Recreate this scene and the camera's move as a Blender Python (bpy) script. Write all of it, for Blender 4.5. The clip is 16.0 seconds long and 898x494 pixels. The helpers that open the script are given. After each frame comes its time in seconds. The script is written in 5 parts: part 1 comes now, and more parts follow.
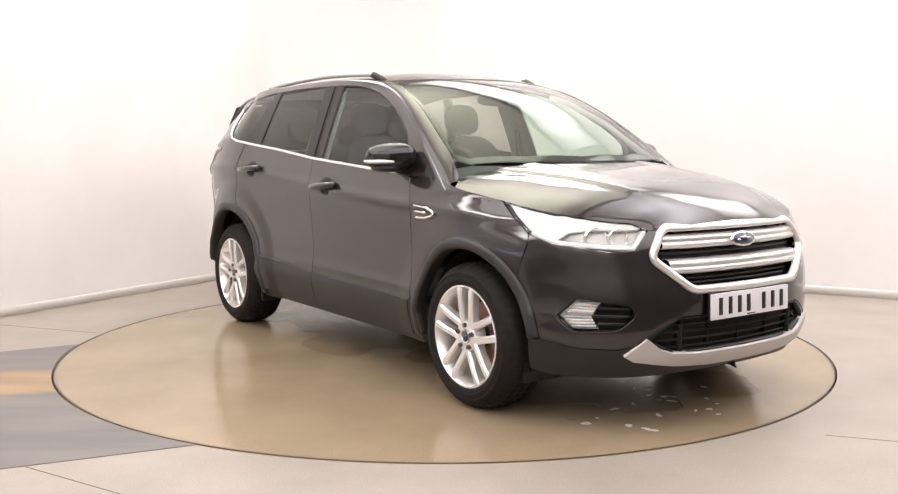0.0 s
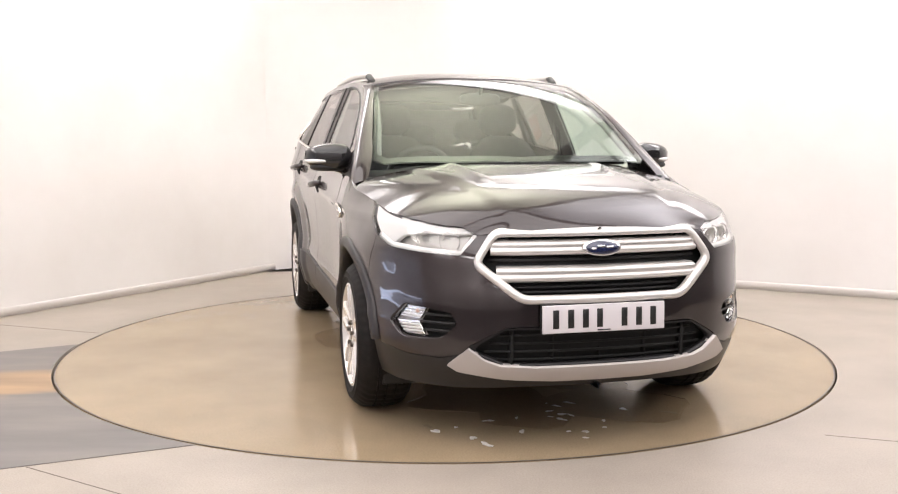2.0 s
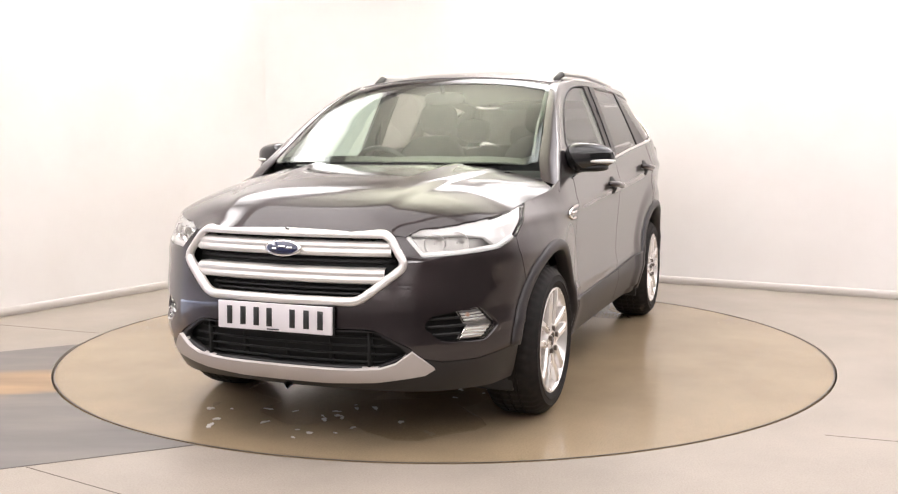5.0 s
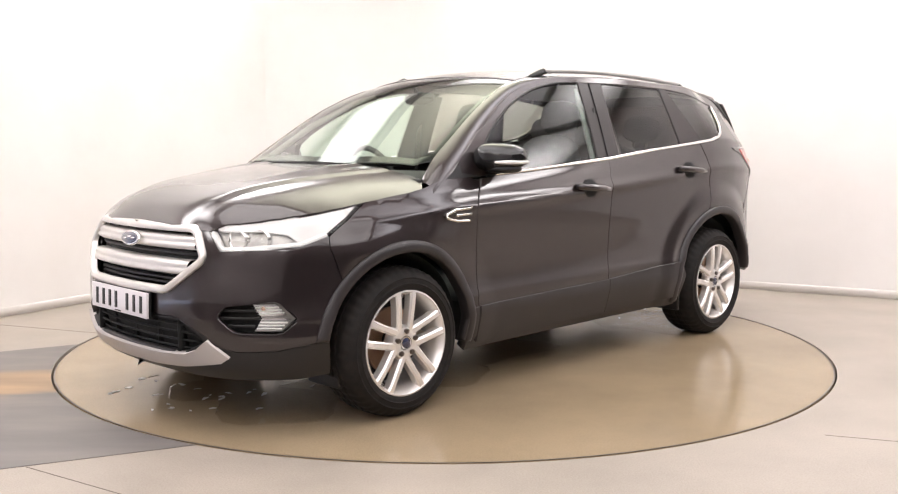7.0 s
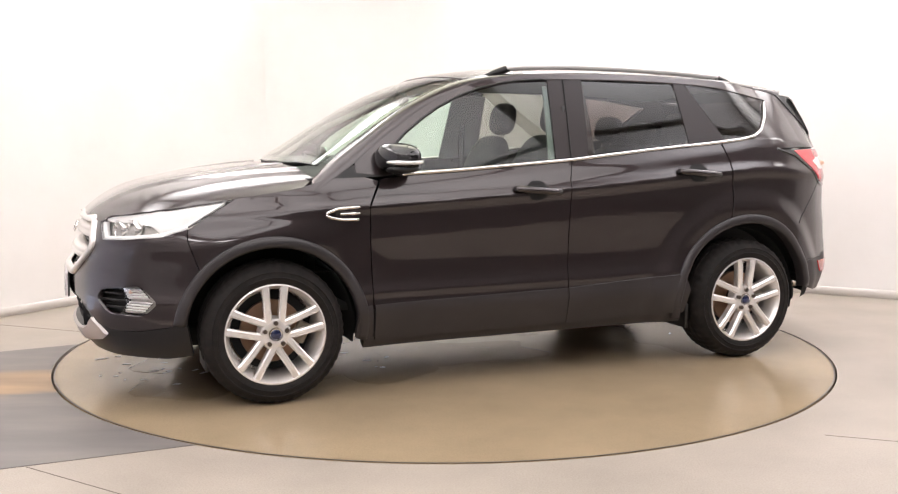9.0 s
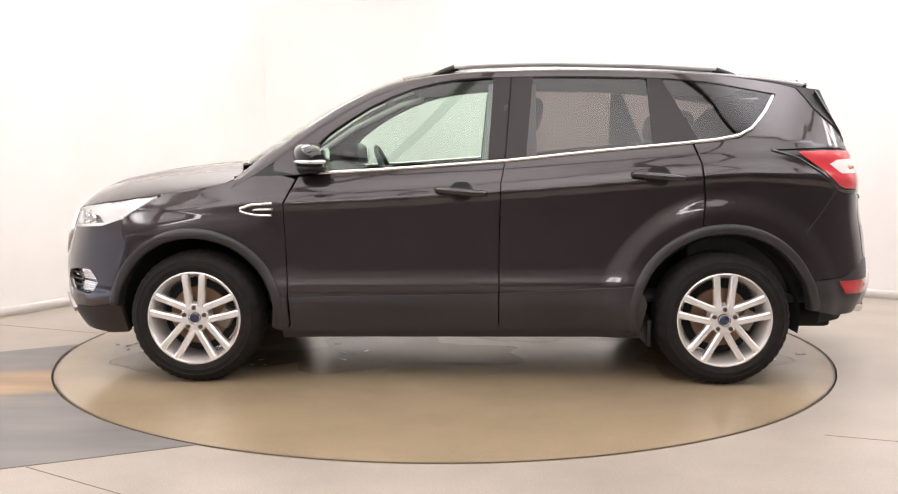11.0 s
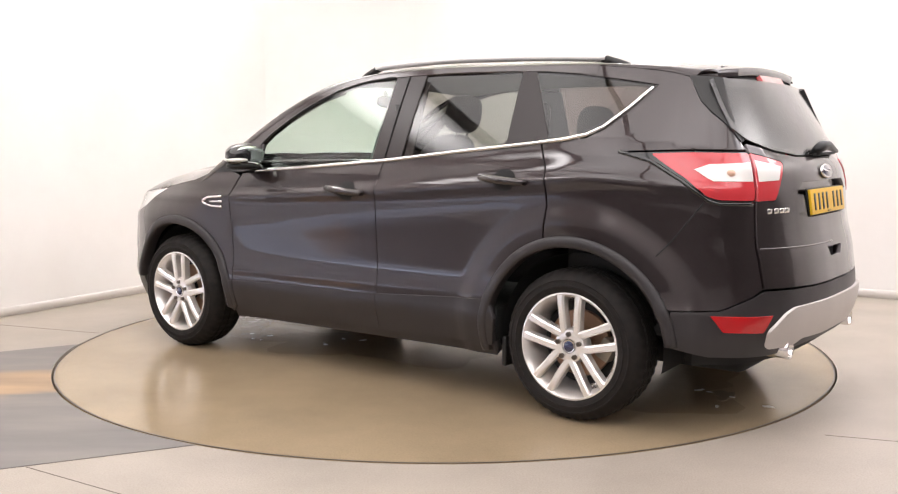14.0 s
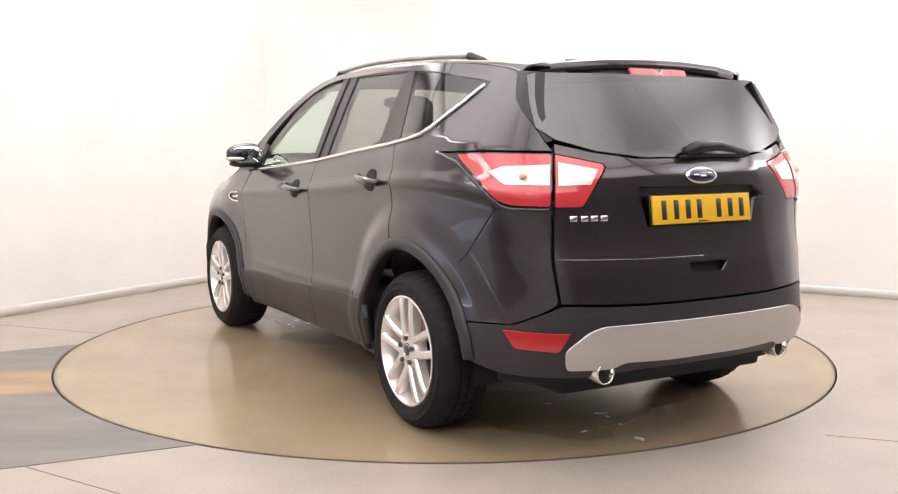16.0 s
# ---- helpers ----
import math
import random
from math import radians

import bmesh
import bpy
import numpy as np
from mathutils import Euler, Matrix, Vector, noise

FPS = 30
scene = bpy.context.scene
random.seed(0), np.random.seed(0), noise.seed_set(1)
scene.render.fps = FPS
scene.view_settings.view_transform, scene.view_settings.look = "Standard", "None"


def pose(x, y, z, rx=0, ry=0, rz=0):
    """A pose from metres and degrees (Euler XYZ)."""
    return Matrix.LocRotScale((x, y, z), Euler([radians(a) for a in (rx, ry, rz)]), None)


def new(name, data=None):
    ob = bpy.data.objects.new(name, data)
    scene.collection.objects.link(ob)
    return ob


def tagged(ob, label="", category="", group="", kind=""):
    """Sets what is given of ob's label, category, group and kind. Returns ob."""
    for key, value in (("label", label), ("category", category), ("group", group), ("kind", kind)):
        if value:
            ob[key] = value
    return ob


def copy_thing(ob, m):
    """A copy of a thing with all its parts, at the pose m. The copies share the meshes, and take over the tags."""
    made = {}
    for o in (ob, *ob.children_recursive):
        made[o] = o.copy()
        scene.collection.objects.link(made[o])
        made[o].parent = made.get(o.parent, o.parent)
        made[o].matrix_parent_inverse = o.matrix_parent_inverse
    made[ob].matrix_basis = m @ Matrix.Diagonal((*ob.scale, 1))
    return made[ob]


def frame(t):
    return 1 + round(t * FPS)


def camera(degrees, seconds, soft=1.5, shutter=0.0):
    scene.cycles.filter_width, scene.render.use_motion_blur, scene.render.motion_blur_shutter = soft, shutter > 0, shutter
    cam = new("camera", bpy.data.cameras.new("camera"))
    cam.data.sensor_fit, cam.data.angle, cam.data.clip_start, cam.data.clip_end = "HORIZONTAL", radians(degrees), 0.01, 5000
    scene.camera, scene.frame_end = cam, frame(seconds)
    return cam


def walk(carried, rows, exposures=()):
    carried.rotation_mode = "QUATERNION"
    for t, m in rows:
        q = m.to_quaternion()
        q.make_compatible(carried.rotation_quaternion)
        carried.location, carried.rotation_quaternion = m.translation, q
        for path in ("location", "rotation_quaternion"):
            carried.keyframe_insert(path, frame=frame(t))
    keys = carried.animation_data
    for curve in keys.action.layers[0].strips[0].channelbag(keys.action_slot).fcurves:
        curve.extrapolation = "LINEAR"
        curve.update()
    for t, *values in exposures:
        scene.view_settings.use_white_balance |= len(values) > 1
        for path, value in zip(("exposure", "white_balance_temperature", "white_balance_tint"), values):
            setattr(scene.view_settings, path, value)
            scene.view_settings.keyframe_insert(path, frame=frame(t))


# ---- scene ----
from mathutils.geometry import delaunay_2d_cdt

# ---------------------------------------------------------------- camera
cam = camera(50.2, 16.0, soft=1.2)
EYE = (0.0, -5.815, 1.228)
walk(cam, [(0.0, pose(*EYE, 90 - 6.21, 0.08, -0.26)), (16.0, pose(*EYE, 90 - 6.21, 0.08, -0.26))],
     exposures=[(0.0, 0.0), (16.0, 0.0)])

# ---------------------------------------------------------------- world and light level
world = bpy.data.worlds.new("world")
world.use_nodes = True
world.node_tree.nodes["Background"].inputs[0].default_value = (1.0, 0.95, 0.9, 1)
world.node_tree.nodes["Background"].inputs[1].default_value = 0.05
scene.world = world
LIGHT_TINT, SOFT_TINT, DAY_TINT = (1.0, 0.955, 0.955), (1.0, 0.99, 0.78), (0.66, 0.74, 1.0)
SOFT_GLOW, PANEL_GLOW, STRIP_GLOW, DAY_GLOW = 3.6, 3.1, 12.5, 6.5   # soft box, ceiling panels, added wall strips, added daylight sheet


# ---------------------------------------------------------------- materials
def shader(name, colour, rough=0.5, metal=0.0, **more):
    """A principled material; returns it with its node tree and shader node."""
    m = bpy.data.materials.new(name)
    m.use_nodes = True
    nt = m.node_tree
    b = nt.nodes["Principled BSDF"]
    b.inputs["Base Color"].default_value = (*colour, 1)
    b.inputs["Roughness"].default_value = rough
    b.inputs["Metallic"].default_value = metal
    for key, value in more.items():
        b.inputs[key.replace("_", " ")].default_value = value
    return m, nt, b


def noise_at(nt, scale, detail=4.0, rough=0.55, coords="Object", stretch=None):
    tc = nt.nodes.new("ShaderNodeTexCoord")
    n = nt.nodes.new("ShaderNodeTexNoise")
    n.inputs["Scale"].default_value = scale
    n.inputs["Detail"].default_value = detail
    n.inputs["Roughness"].default_value = rough
    if stretch:
        mp = nt.nodes.new("ShaderNodeMapping")
        mp.inputs["Scale"].default_value = stretch
        nt.links.new(tc.outputs[coords], mp.inputs["Vector"])
        nt.links.new(mp.outputs["Vector"], n.inputs["Vector"])
    else:
        nt.links.new(tc.outputs[coords], n.inputs["Vector"])
    return n


def ramp(nt, source, stops):
    r = nt.nodes.new("ShaderNodeValToRGB")
    e = r.color_ramp.elements
    while len(e) < len(stops):
        e.new(0.5)
    for k, (at, c) in zip(e, stops):
        k.position, k.color = at, (*c, 1) if len(c) == 3 else c
    nt.links.new(source, r.inputs["Fac"])
    return r


def mixed(nt, fac, a, b, mode="MIX"):
    """Mix of two colours; a, b are sockets or colours, fac a socket or number."""
    x = nt.nodes.new("ShaderNodeMix")
    x.data_type, x.blend_type = "RGBA", mode
    for sock, v in ((x.inputs[0], fac), (x.inputs[6], a), (x.inputs[7], b)):
        if isinstance(v, (int, float)):
            sock.default_value = v
        elif isinstance(v, tuple):
            sock.default_value = (*v, 1)
        else:
            nt.links.new(v, sock)
    return x.outputs[2]


def bumped(nt, b, source, strength, distance=0.002):
    u = nt.nodes.new("ShaderNodeBump")
    u.inputs["Strength"].default_value = strength
    u.inputs["Distance"].default_value = distance
    nt.links.new(source, u.inputs["Height"])
    nt.links.new(u.outputs["Normal"], b.inputs["Normal"])


def resin_floor(name, tone, rough):
    """Beige resin screed: fine aggregate specks, cloudy wear, scuffs."""
    m, nt, b = shader(name, tone, rough)
    cloud = noise_at(nt, 1.3, 5, 0.6)
    c1 = ramp(nt, cloud.outputs["Fac"], [(0.3, tuple(v * 0.86 for v in tone)), (0.7, tuple(v * 1.1 for v in tone))])
    speck = noise_at(nt, 140, 2, 0.7)
    s1 = ramp(nt, speck.outputs["Fac"], [(0.34, (0.84, 0.83, 0.82)), (0.5, (1, 1, 1)), (0.68, (1.14, 1.13, 1.12))])
    nt.links.new(mixed(nt, 0.75, c1.outputs["Color"], s1.outputs["Color"], "MULTIPLY"), b.inputs["Base Color"])
    r1 = ramp(nt, noise_at(nt, 1.6, 3, 0.5).outputs["Fac"], [(0.3, (rough - 0.04,) * 3), (0.75, (rough + 0.05,) * 3)])
    nt.links.new(r1.outputs["Color"], b.inputs["Roughness"])
    bumped(nt, b, speck.outputs["Fac"], 0.12, 0.001)
    return m


def wall_paint():
    m, nt, b = shader("wall_paint", (0.80, 0.775, 0.75), 0.75)
    n = noise_at(nt, 0.9, 5, 0.6)
    c = ramp(nt, n.outputs["Fac"], [(0.3, (0.76, 0.725, 0.705)), (0.65, (0.82, 0.79, 0.775))])
    nt.links.new(c.outputs["Color"], b.inputs["Base Color"])
    bumped(nt, b, noise_at(nt, 220, 2).outputs["Fac"], 0.08, 0.001)
    return m


FLOOR = resin_floor("floor_resin", (0.34, 0.295, 0.25), 0.40)
DISC = resin_floor("turntable_resin", (0.315, 0.240, 0.155), 0.17)
WALL = wall_paint()
# tones of two unseen walls, chosen for how dark the car's flanks reflect
GREY_WALL = shader("unseen_wall_grey", (0.60, 0.565, 0.555), 0.8)[0]
DARK_WALL = shader("unseen_wall_dark", (0.15, 0.14, 0.137), 0.8)[0]
DARK_FLOOR = resin_floor("unseen_floor_dark", (0.05, 0.047, 0.05), 0.35)
SHUTTER = shader("shutter_paint", (0.76, 0.74, 0.73), 0.5)[0]
SKIRT = shader("skirting_gloss", (0.72, 0.68, 0.655), 0.4)[0]
CEIL = shader("ceiling_paint", (0.78, 0.76, 0.74), 0.9)[0]
STEEL = shader("dark_steel", (0.12, 0.1, 0.085), 0.5, 0.7)[0]


def diffuser(name, tint, strength, half_l, half_w, edge=0.04):
    """A lamp's cloth, brightest in the middle and falling off to its edges."""
    m, nt, b = shader(name, (0.9, 0.9, 0.9), 0.6)
    b.inputs["Emission Color"].default_value = (*tint, 1)
    tc = nt.nodes.new("ShaderNodeTexCoord")
    sep = nt.nodes.new("ShaderNodeSeparateXYZ")
    nt.links.new(tc.outputs["Object"], sep.inputs[0])
    outs = []
    for axis, half in (("X", half_l), ("Y", half_w)):
        d = nt.nodes.new("ShaderNodeMath")
        d.operation = "DIVIDE"
        d.inputs[1].default_value = half
        nt.links.new(sep.outputs[axis], d.inputs[0])
        a = nt.nodes.new("ShaderNodeMath")
        a.operation = "ABSOLUTE"
        nt.links.new(d.outputs[0], a.inputs[0])
        r = nt.nodes.new("ShaderNodeMapRange")
        r.interpolation_type = "SMOOTHSTEP"
        r.inputs["From Min"].default_value, r.inputs["From Max"].default_value = 0.15, 1.0
        r.inputs["To Min"].default_value, r.inputs["To Max"].default_value = 1.0, edge
        nt.links.new(a.outputs[0], r.inputs["Value"])
        outs.append(r.outputs[0])
    x = nt.nodes.new("ShaderNodeMath")
    x.operation = "MULTIPLY"
    nt.links.new(outs[0], x.inputs[0]), nt.links.new(outs[1], x.inputs[1])
    y = nt.nodes.new("ShaderNodeMath")
    y.operation = "MULTIPLY"
    y.inputs[1].default_value = strength
    nt.links.new(x.outputs[0], y.inputs[0])
    nt.links.new(y.outputs[0], b.inputs["Emission Strength"])
    return m


glow_m = diffuser("soft_box_diffuser", SOFT_TINT, SOFT_GLOW, 1.3, 1.3, 0.35)
panel_m = diffuser("panel_diffuser", LIGHT_TINT, PANEL_GLOW, 1.35, 1.35, 0.75)
side_m = diffuser("side_diffuser", (0.98, 0.95, 1.0), 5.0, 1.35, 1.35, 0.35)
strip_m = diffuser("strip_diffuser", LIGHT_TINT, STRIP_GLOW, 1.35, 0.56, 0.12)
day_m = shader("daylight_sheet", (0.1, 0.1, 0.1), 0.9, 0.0, Emission_Color=(*DAY_TINT, 1), Emission_Strength=DAY_GLOW)[0]
LIGHT_FRAME = shader("light_frame", (0.6, 0.6, 0.6), 0.5)[0]


# ---------------------------------------------------------------- mesh helpers
def mesh_of(name, verts, faces, mats, smooth=True, mat_index=None):
    me = bpy.data.meshes.new(name)
    me.from_pydata([tuple(v) for v in verts], [], [tuple(f) for f in faces])
    for m in mats if isinstance(mats, (list, tuple)) else [mats]:
        me.materials.append(m)
    if smooth:
        me.polygons.foreach_set("use_smooth", [True] * len(me.polygons))
    if mat_index:
        me.polygons.foreach_set("material_index", mat_index)
    me.update()
    return me


def part(name, bm, material, parent=None, label="", smooth=True):
    """Links a bmesh or a mesh as one object under a thing or a part."""
    if isinstance(bm, bmesh.types.BMesh):
        me = bpy.data.meshes.new(name)
        bm.to_mesh(me)
        bm.free()
        if material:
            me.materials.append(material)
        if smooth:
            me.polygons.foreach_set("use_smooth", [True] * len(me.polygons))
    else:
        me = bm
    ob = new(name, me)
    ob.parent = parent
    if label:
        ob["label"] = label
    return ob


def box_bm(lo, hi, bevel=0.0, segments=2):
    bm = bmesh.new()
    bmesh.ops.create_cube(bm, size=1)
    for v in bm.verts:
        v.co = Vector([lo[i] + (v.co[i] + 0.5) * (hi[i] - lo[i]) for i in range(3)])
    if bevel:
        bmesh.ops.bevel(bm, geom=bm.edges[:], offset=bevel, segments=segments, profile=0.6, affect="EDGES")
    return bm


def joined(*bms):
    """Several bmeshes as one."""
    out = bms[0]
    for other in bms[1:]:
        me = bpy.data.meshes.new("tmp")
        other.to_mesh(me)
        other.free()
        out.from_mesh(me)
        bpy.data.meshes.remove(me)
    return out


def turned(bm, m):
    bm.transform(m)
    return bm


def lathe_bm(profile, n=48, axis="y", closed=False):
    """Revolves (radius, along) pairs about an axis through the origin."""
    bm = bmesh.new()
    rings = []
    for r, a in profile:
        ring = []
        for i in range(n):
            t = 2 * math.pi * i / n
            p = (r * math.cos(t), a, r * math.sin(t)) if axis == "y" else (r * math.cos(t), r * math.sin(t), a)
            ring.append(bm.verts.new(p))
        rings.append(ring)
    pairs = list(zip(rings, rings[1:])) + ([(rings[-1], rings[0])] if closed else [])
    for a, b in pairs:
        for i in range(n):
            bm.faces.new((a[i], a[(i + 1) % n], b[(i + 1) % n], b[i]))
    bmesh.ops.recalc_face_normals(bm, faces=bm.faces[:])
    return bm


def tube_bm(points, radius, n=10, flat=1.0, cap=True):
    """A bar swept along points; flat squeezes it in height; radius may be a list."""
    pts = [Vector(p) for p in points]
    rad = radius if isinstance(radius, (list, tuple)) else [radius] * len(pts)
    bm = bmesh.new()
    rings = []
    for i, p in enumerate(pts):
        d = (pts[min(i + 1, len(pts) - 1)] - pts[max(i - 1, 0)]).normalized()
        side = d.cross(Vector((0, 0, 1)))
        side = side.normalized() if side.length > 1e-4 else Vector((0, 1, 0))
        up = side.cross(d).normalized()
        rings.append([bm.verts.new(p + rad[i] * (math.cos(a) * side + flat * math.sin(a) * up))
                      for a in (2 * math.pi * k / n for k in range(n))])
    for a, b in zip(rings, rings[1:]):
        for k in range(n):
            bm.faces.new((a[k], a[(k + 1) % n], b[(k + 1) % n], b[k]))
    if cap:
        bm.faces.new(rings[0])
        bm.faces.new(rings[-1])
    bmesh.ops.recalc_face_normals(bm, faces=bm.faces[:])
    return bm


# ---------------------------------------------------------------- the room
CORNER = Vector((-1.18, 4.23, 0))
WAY_L = Vector((-0.510, -0.860, 0)).normalized()
WAY_R = Vector((0.8745, -0.485, 0)).normalized()
LEN_L, LEN_R, ROOM_H = 11.5, 10.5, 3.5
FAR_L, FAR_R = CORNER + LEN_L * WAY_L, CORNER + LEN_R * WAY_R
DISC_R = 2.24


def structure(name, bm, material, label, smooth=False):
    ob = part(name, bm, material, None, label, smooth)
    return tagged(ob, label=label, category=name.split("_")[0], kind="structure")


def wall_between(name, a, b, label, thick=0.2, paint=None, low=0.0):
    """A wall slab with its inner face from a to b (room on its right-hand side)."""
    d = (b - a).normalized()
    out = Vector((-d.y, d.x, 0)) * thick
    bm = bmesh.new()
    lo = [bm.verts.new(p + Vector((0, 0, low))) for p in (a, b, b + out, a + out)]
    hi = [bm.verts.new(p + Vector((0, 0, ROOM_H))) for p in (a, b, b + out, a + out)]
    bm.faces.new(lo[::-1]), bm.faces.new(hi)
    for i in range(4):
        bm.faces.new((lo[i], lo[(i + 1) % 4], hi[(i + 1) % 4], hi[i]))
    bmesh.ops.recalc_face_normals(bm, faces=bm.faces[:])
    structure(name, bm, paint or WALL, label)


def skirting_between(a, b, high=0.066, thick=0.007):
    """Skirting board with a rounded top edge along a wall's foot."""
    d = (b - a).normalized()
    inn = Vector((d.y, -d.x, 0))
    prof = [(0.0, 0.0), (thick, 0.0), (thick, high - 0.012), (thick * 0.75, high - 0.004), (thick * 0.35, high), (0.0, high)]
    bm = bmesh.new()
    rows = [[bm.verts.new(p + inn * o + Vector((0, 0, z))) for o, z in prof] for p in (a + 0.001 * inn, b + 0.001 * inn)]
    for i in range(len(prof)):
        j = (i + 1) % len(prof)
        bm.faces.new((rows[0][i], rows[0][j], rows[1][j], rows[1][i]))
    bmesh.ops.recalc_face_normals(bm, faces=bm.faces[:])
    structure("skirting", bm, SKIRT, "white painted skirting board along the wall's foot", True)


FAR_C = FAR_L + FAR_R - CORNER
GATE_A, GATE_B, GATE_H = CORNER + 5.4 * WAY_L, CORNER + 10.9 * WAY_L, 2.7
wall_between("wall_left", GATE_A, CORNER, "plain warm-white painted studio wall")
wall_between("wall_left_end", FAR_L, GATE_B, "plain warm-white painted studio wall")
wall_between("wall_lintel", GATE_B, GATE_A, "plain warm-white wall above the shutter", low=GATE_H)
wall_between("wall_right", CORNER, FAR_R, "plain warm-white painted studio wall")
wall_between("wall_behind", FAR_R, FAR_C, "plain wall out of view, dark grey to darken the car's reflections", paint=DARK_WALL)
wall_between("wall_side", FAR_C, FAR_L, "plain wall out of view, grey to tone the car's reflections", paint=GREY_WALL)
skirting_between(GATE_A, CORNER)
OUT_L = Vector((-WAY_R.x, -WAY_R.y, 0))


def roller_shutter():
    """A ribbed steel shutter, raised a little off the floor, in the wall's opening."""
    bm = bmesh.new()
    rows, n = [], 40
    for i in range(n + 1):
        z = 0.14 + (GATE_H - 0.14) * i / n
        o = 0.06 * OUT_L + OUT_L * (0.012 if i % 2 else 0.0)
        rows.append([bm.verts.new(p + o + Vector((0, 0, z))) for p in (GATE_A, GATE_B)])
    for a, b in zip(rows, rows[1:]):
        bm.faces.new((a[0], a[1], b[1], b[0]))
    bmesh.ops.solidify(bm, geom=bm.faces[:], thickness=0.01)
    bmesh.ops.recalc_face_normals(bm, faces=bm.faces[:])
    return bm


# out of view; added so a low bluish strip reflects in the car's flank
structure("door_1", roller_shutter(), SHUTTER, "pale ribbed steel roller shutter raised off the floor, added out of view")
# glowing sheet in place of daylight under the shutter
bm = bmesh.new()
q = [GATE_B + 0.9 * OUT_L + 0.5 * WAY_L, GATE_A + 0.9 * OUT_L - 0.5 * WAY_L]
bm.faces.new([bm.verts.new(p + Vector((0, 0, z))) for p, z in ((q[0], 0), (q[1], 0), (q[1], 1.2), (q[0], 1.2))])
structure("backdrop", bm, day_m, "plain bluish glowing sheet added outside the shutter as daylight")
skirting_between(CORNER, FAR_R)

# rounded inner corner between the two white walls
COVE = 1.1
mid = CORNER + COVE * (WAY_L + WAY_R)
a0 = math.atan2(-WAY_R.y, -WAY_R.x)
a1 = math.atan2(-WAY_L.y, -WAY_L.x)
a0 += 2 * math.pi if a0 < a1 else 0
bm = bmesh.new()
rim = [mid + COVE * 1.001 * Vector((math.cos(a0 + (a1 - a0) * i / 90), math.sin(a0 + (a1 - a0) * i / 90), 0)) for i in range(91)]
loop = rim + [CORNER]
lo = [bm.verts.new(p) for p in loop]
hi = [bm.verts.new(p + Vector((0, 0, ROOM_H - 0.004))) for p in loop]
bm.faces.new(lo), bm.faces.new(hi)
for i in range(len(loop)):
    bm.faces.new((lo[i], lo[(i + 1) % len(loop)], hi[(i + 1) % len(loop)], hi[i]))
bmesh.ops.recalc_face_normals(bm, faces=bm.faces[:])
structure("wall_corner", bm, WALL, "rounded warm-white inner wall corner")

# floor with a round well for the turntable
bm = bmesh.new()
N = 160
inner = [bm.verts.new(((DISC_R + 0.006) * math.cos(2 * math.pi * i / N), (DISC_R + 0.006) * math.sin(2 * math.pi * i / N), 0)) for i in range(N)]
low = [bm.verts.new(v.co + Vector((0, 0, -0.12))) for v in inner]
outer = [bm.verts.new((16 * math.cos(2 * math.pi * i / N), 16 * math.sin(2 * math.pi * i / N), 0)) for i in range(N)]
for i in range(N):
    j = (i + 1) % N
    bm.faces.new((inner[i], outer[i], outer[j], inner[j]))
    bm.faces.new((low[i], inner[i], inner[j], low[j]))
bm.faces.new(low)
structure("floor", bm, FLOOR, "speckled beige resin floor, worn and scuffed")

# unseen dark floor at the camera's end of the room, added to darken the lower doors' reflections
bm = bmesh.new()
dark = [FAR_L + 0.004 * WAY_R, FAR_C, FAR_R]
cut = [(5.2, -3.35), (-5.6, -3.35)]
loop = [(p.x, p.y) for p in dark] + cut
top = [bm.verts.new((x, y, 0.002)) for x, y in loop]
bm.faces.new(top)
bmesh.ops.recalc_face_normals(bm, faces=bm.faces[:])
structure("floor_dark", bm, DARK_FLOOR, "dark floor out of view, added to darken the lower doors' reflections")

# ceiling slab
bm = bmesh.new()
c4 = [CORNER - 0.2 * WAY_L - 0.2 * WAY_R, FAR_R + 0.2 * WAY_R - 0.2 * WAY_L, FAR_C + 0.2 * WAY_L + 0.2 * WAY_R, FAR_L + 0.2 * WAY_L - 0.2 * WAY_R]
lo = [bm.verts.new(p + Vector((0, 0, ROOM_H + 0.002))) for p in c4]
hi = [bm.verts.new(p + Vector((0, 0, ROOM_H + 0.2))) for p in c4]
bm.faces.new(lo), bm.faces.new(hi)
for i in range(4):
    bm.faces.new((lo[i], lo[(i + 1) % 4], hi[(i + 1) % 4], hi[i]))
bmesh.ops.recalc_face_normals(bm, faces=bm.faces[:])
structure("ceiling", bm, CEIL, "plain grey ceiling above the lights")


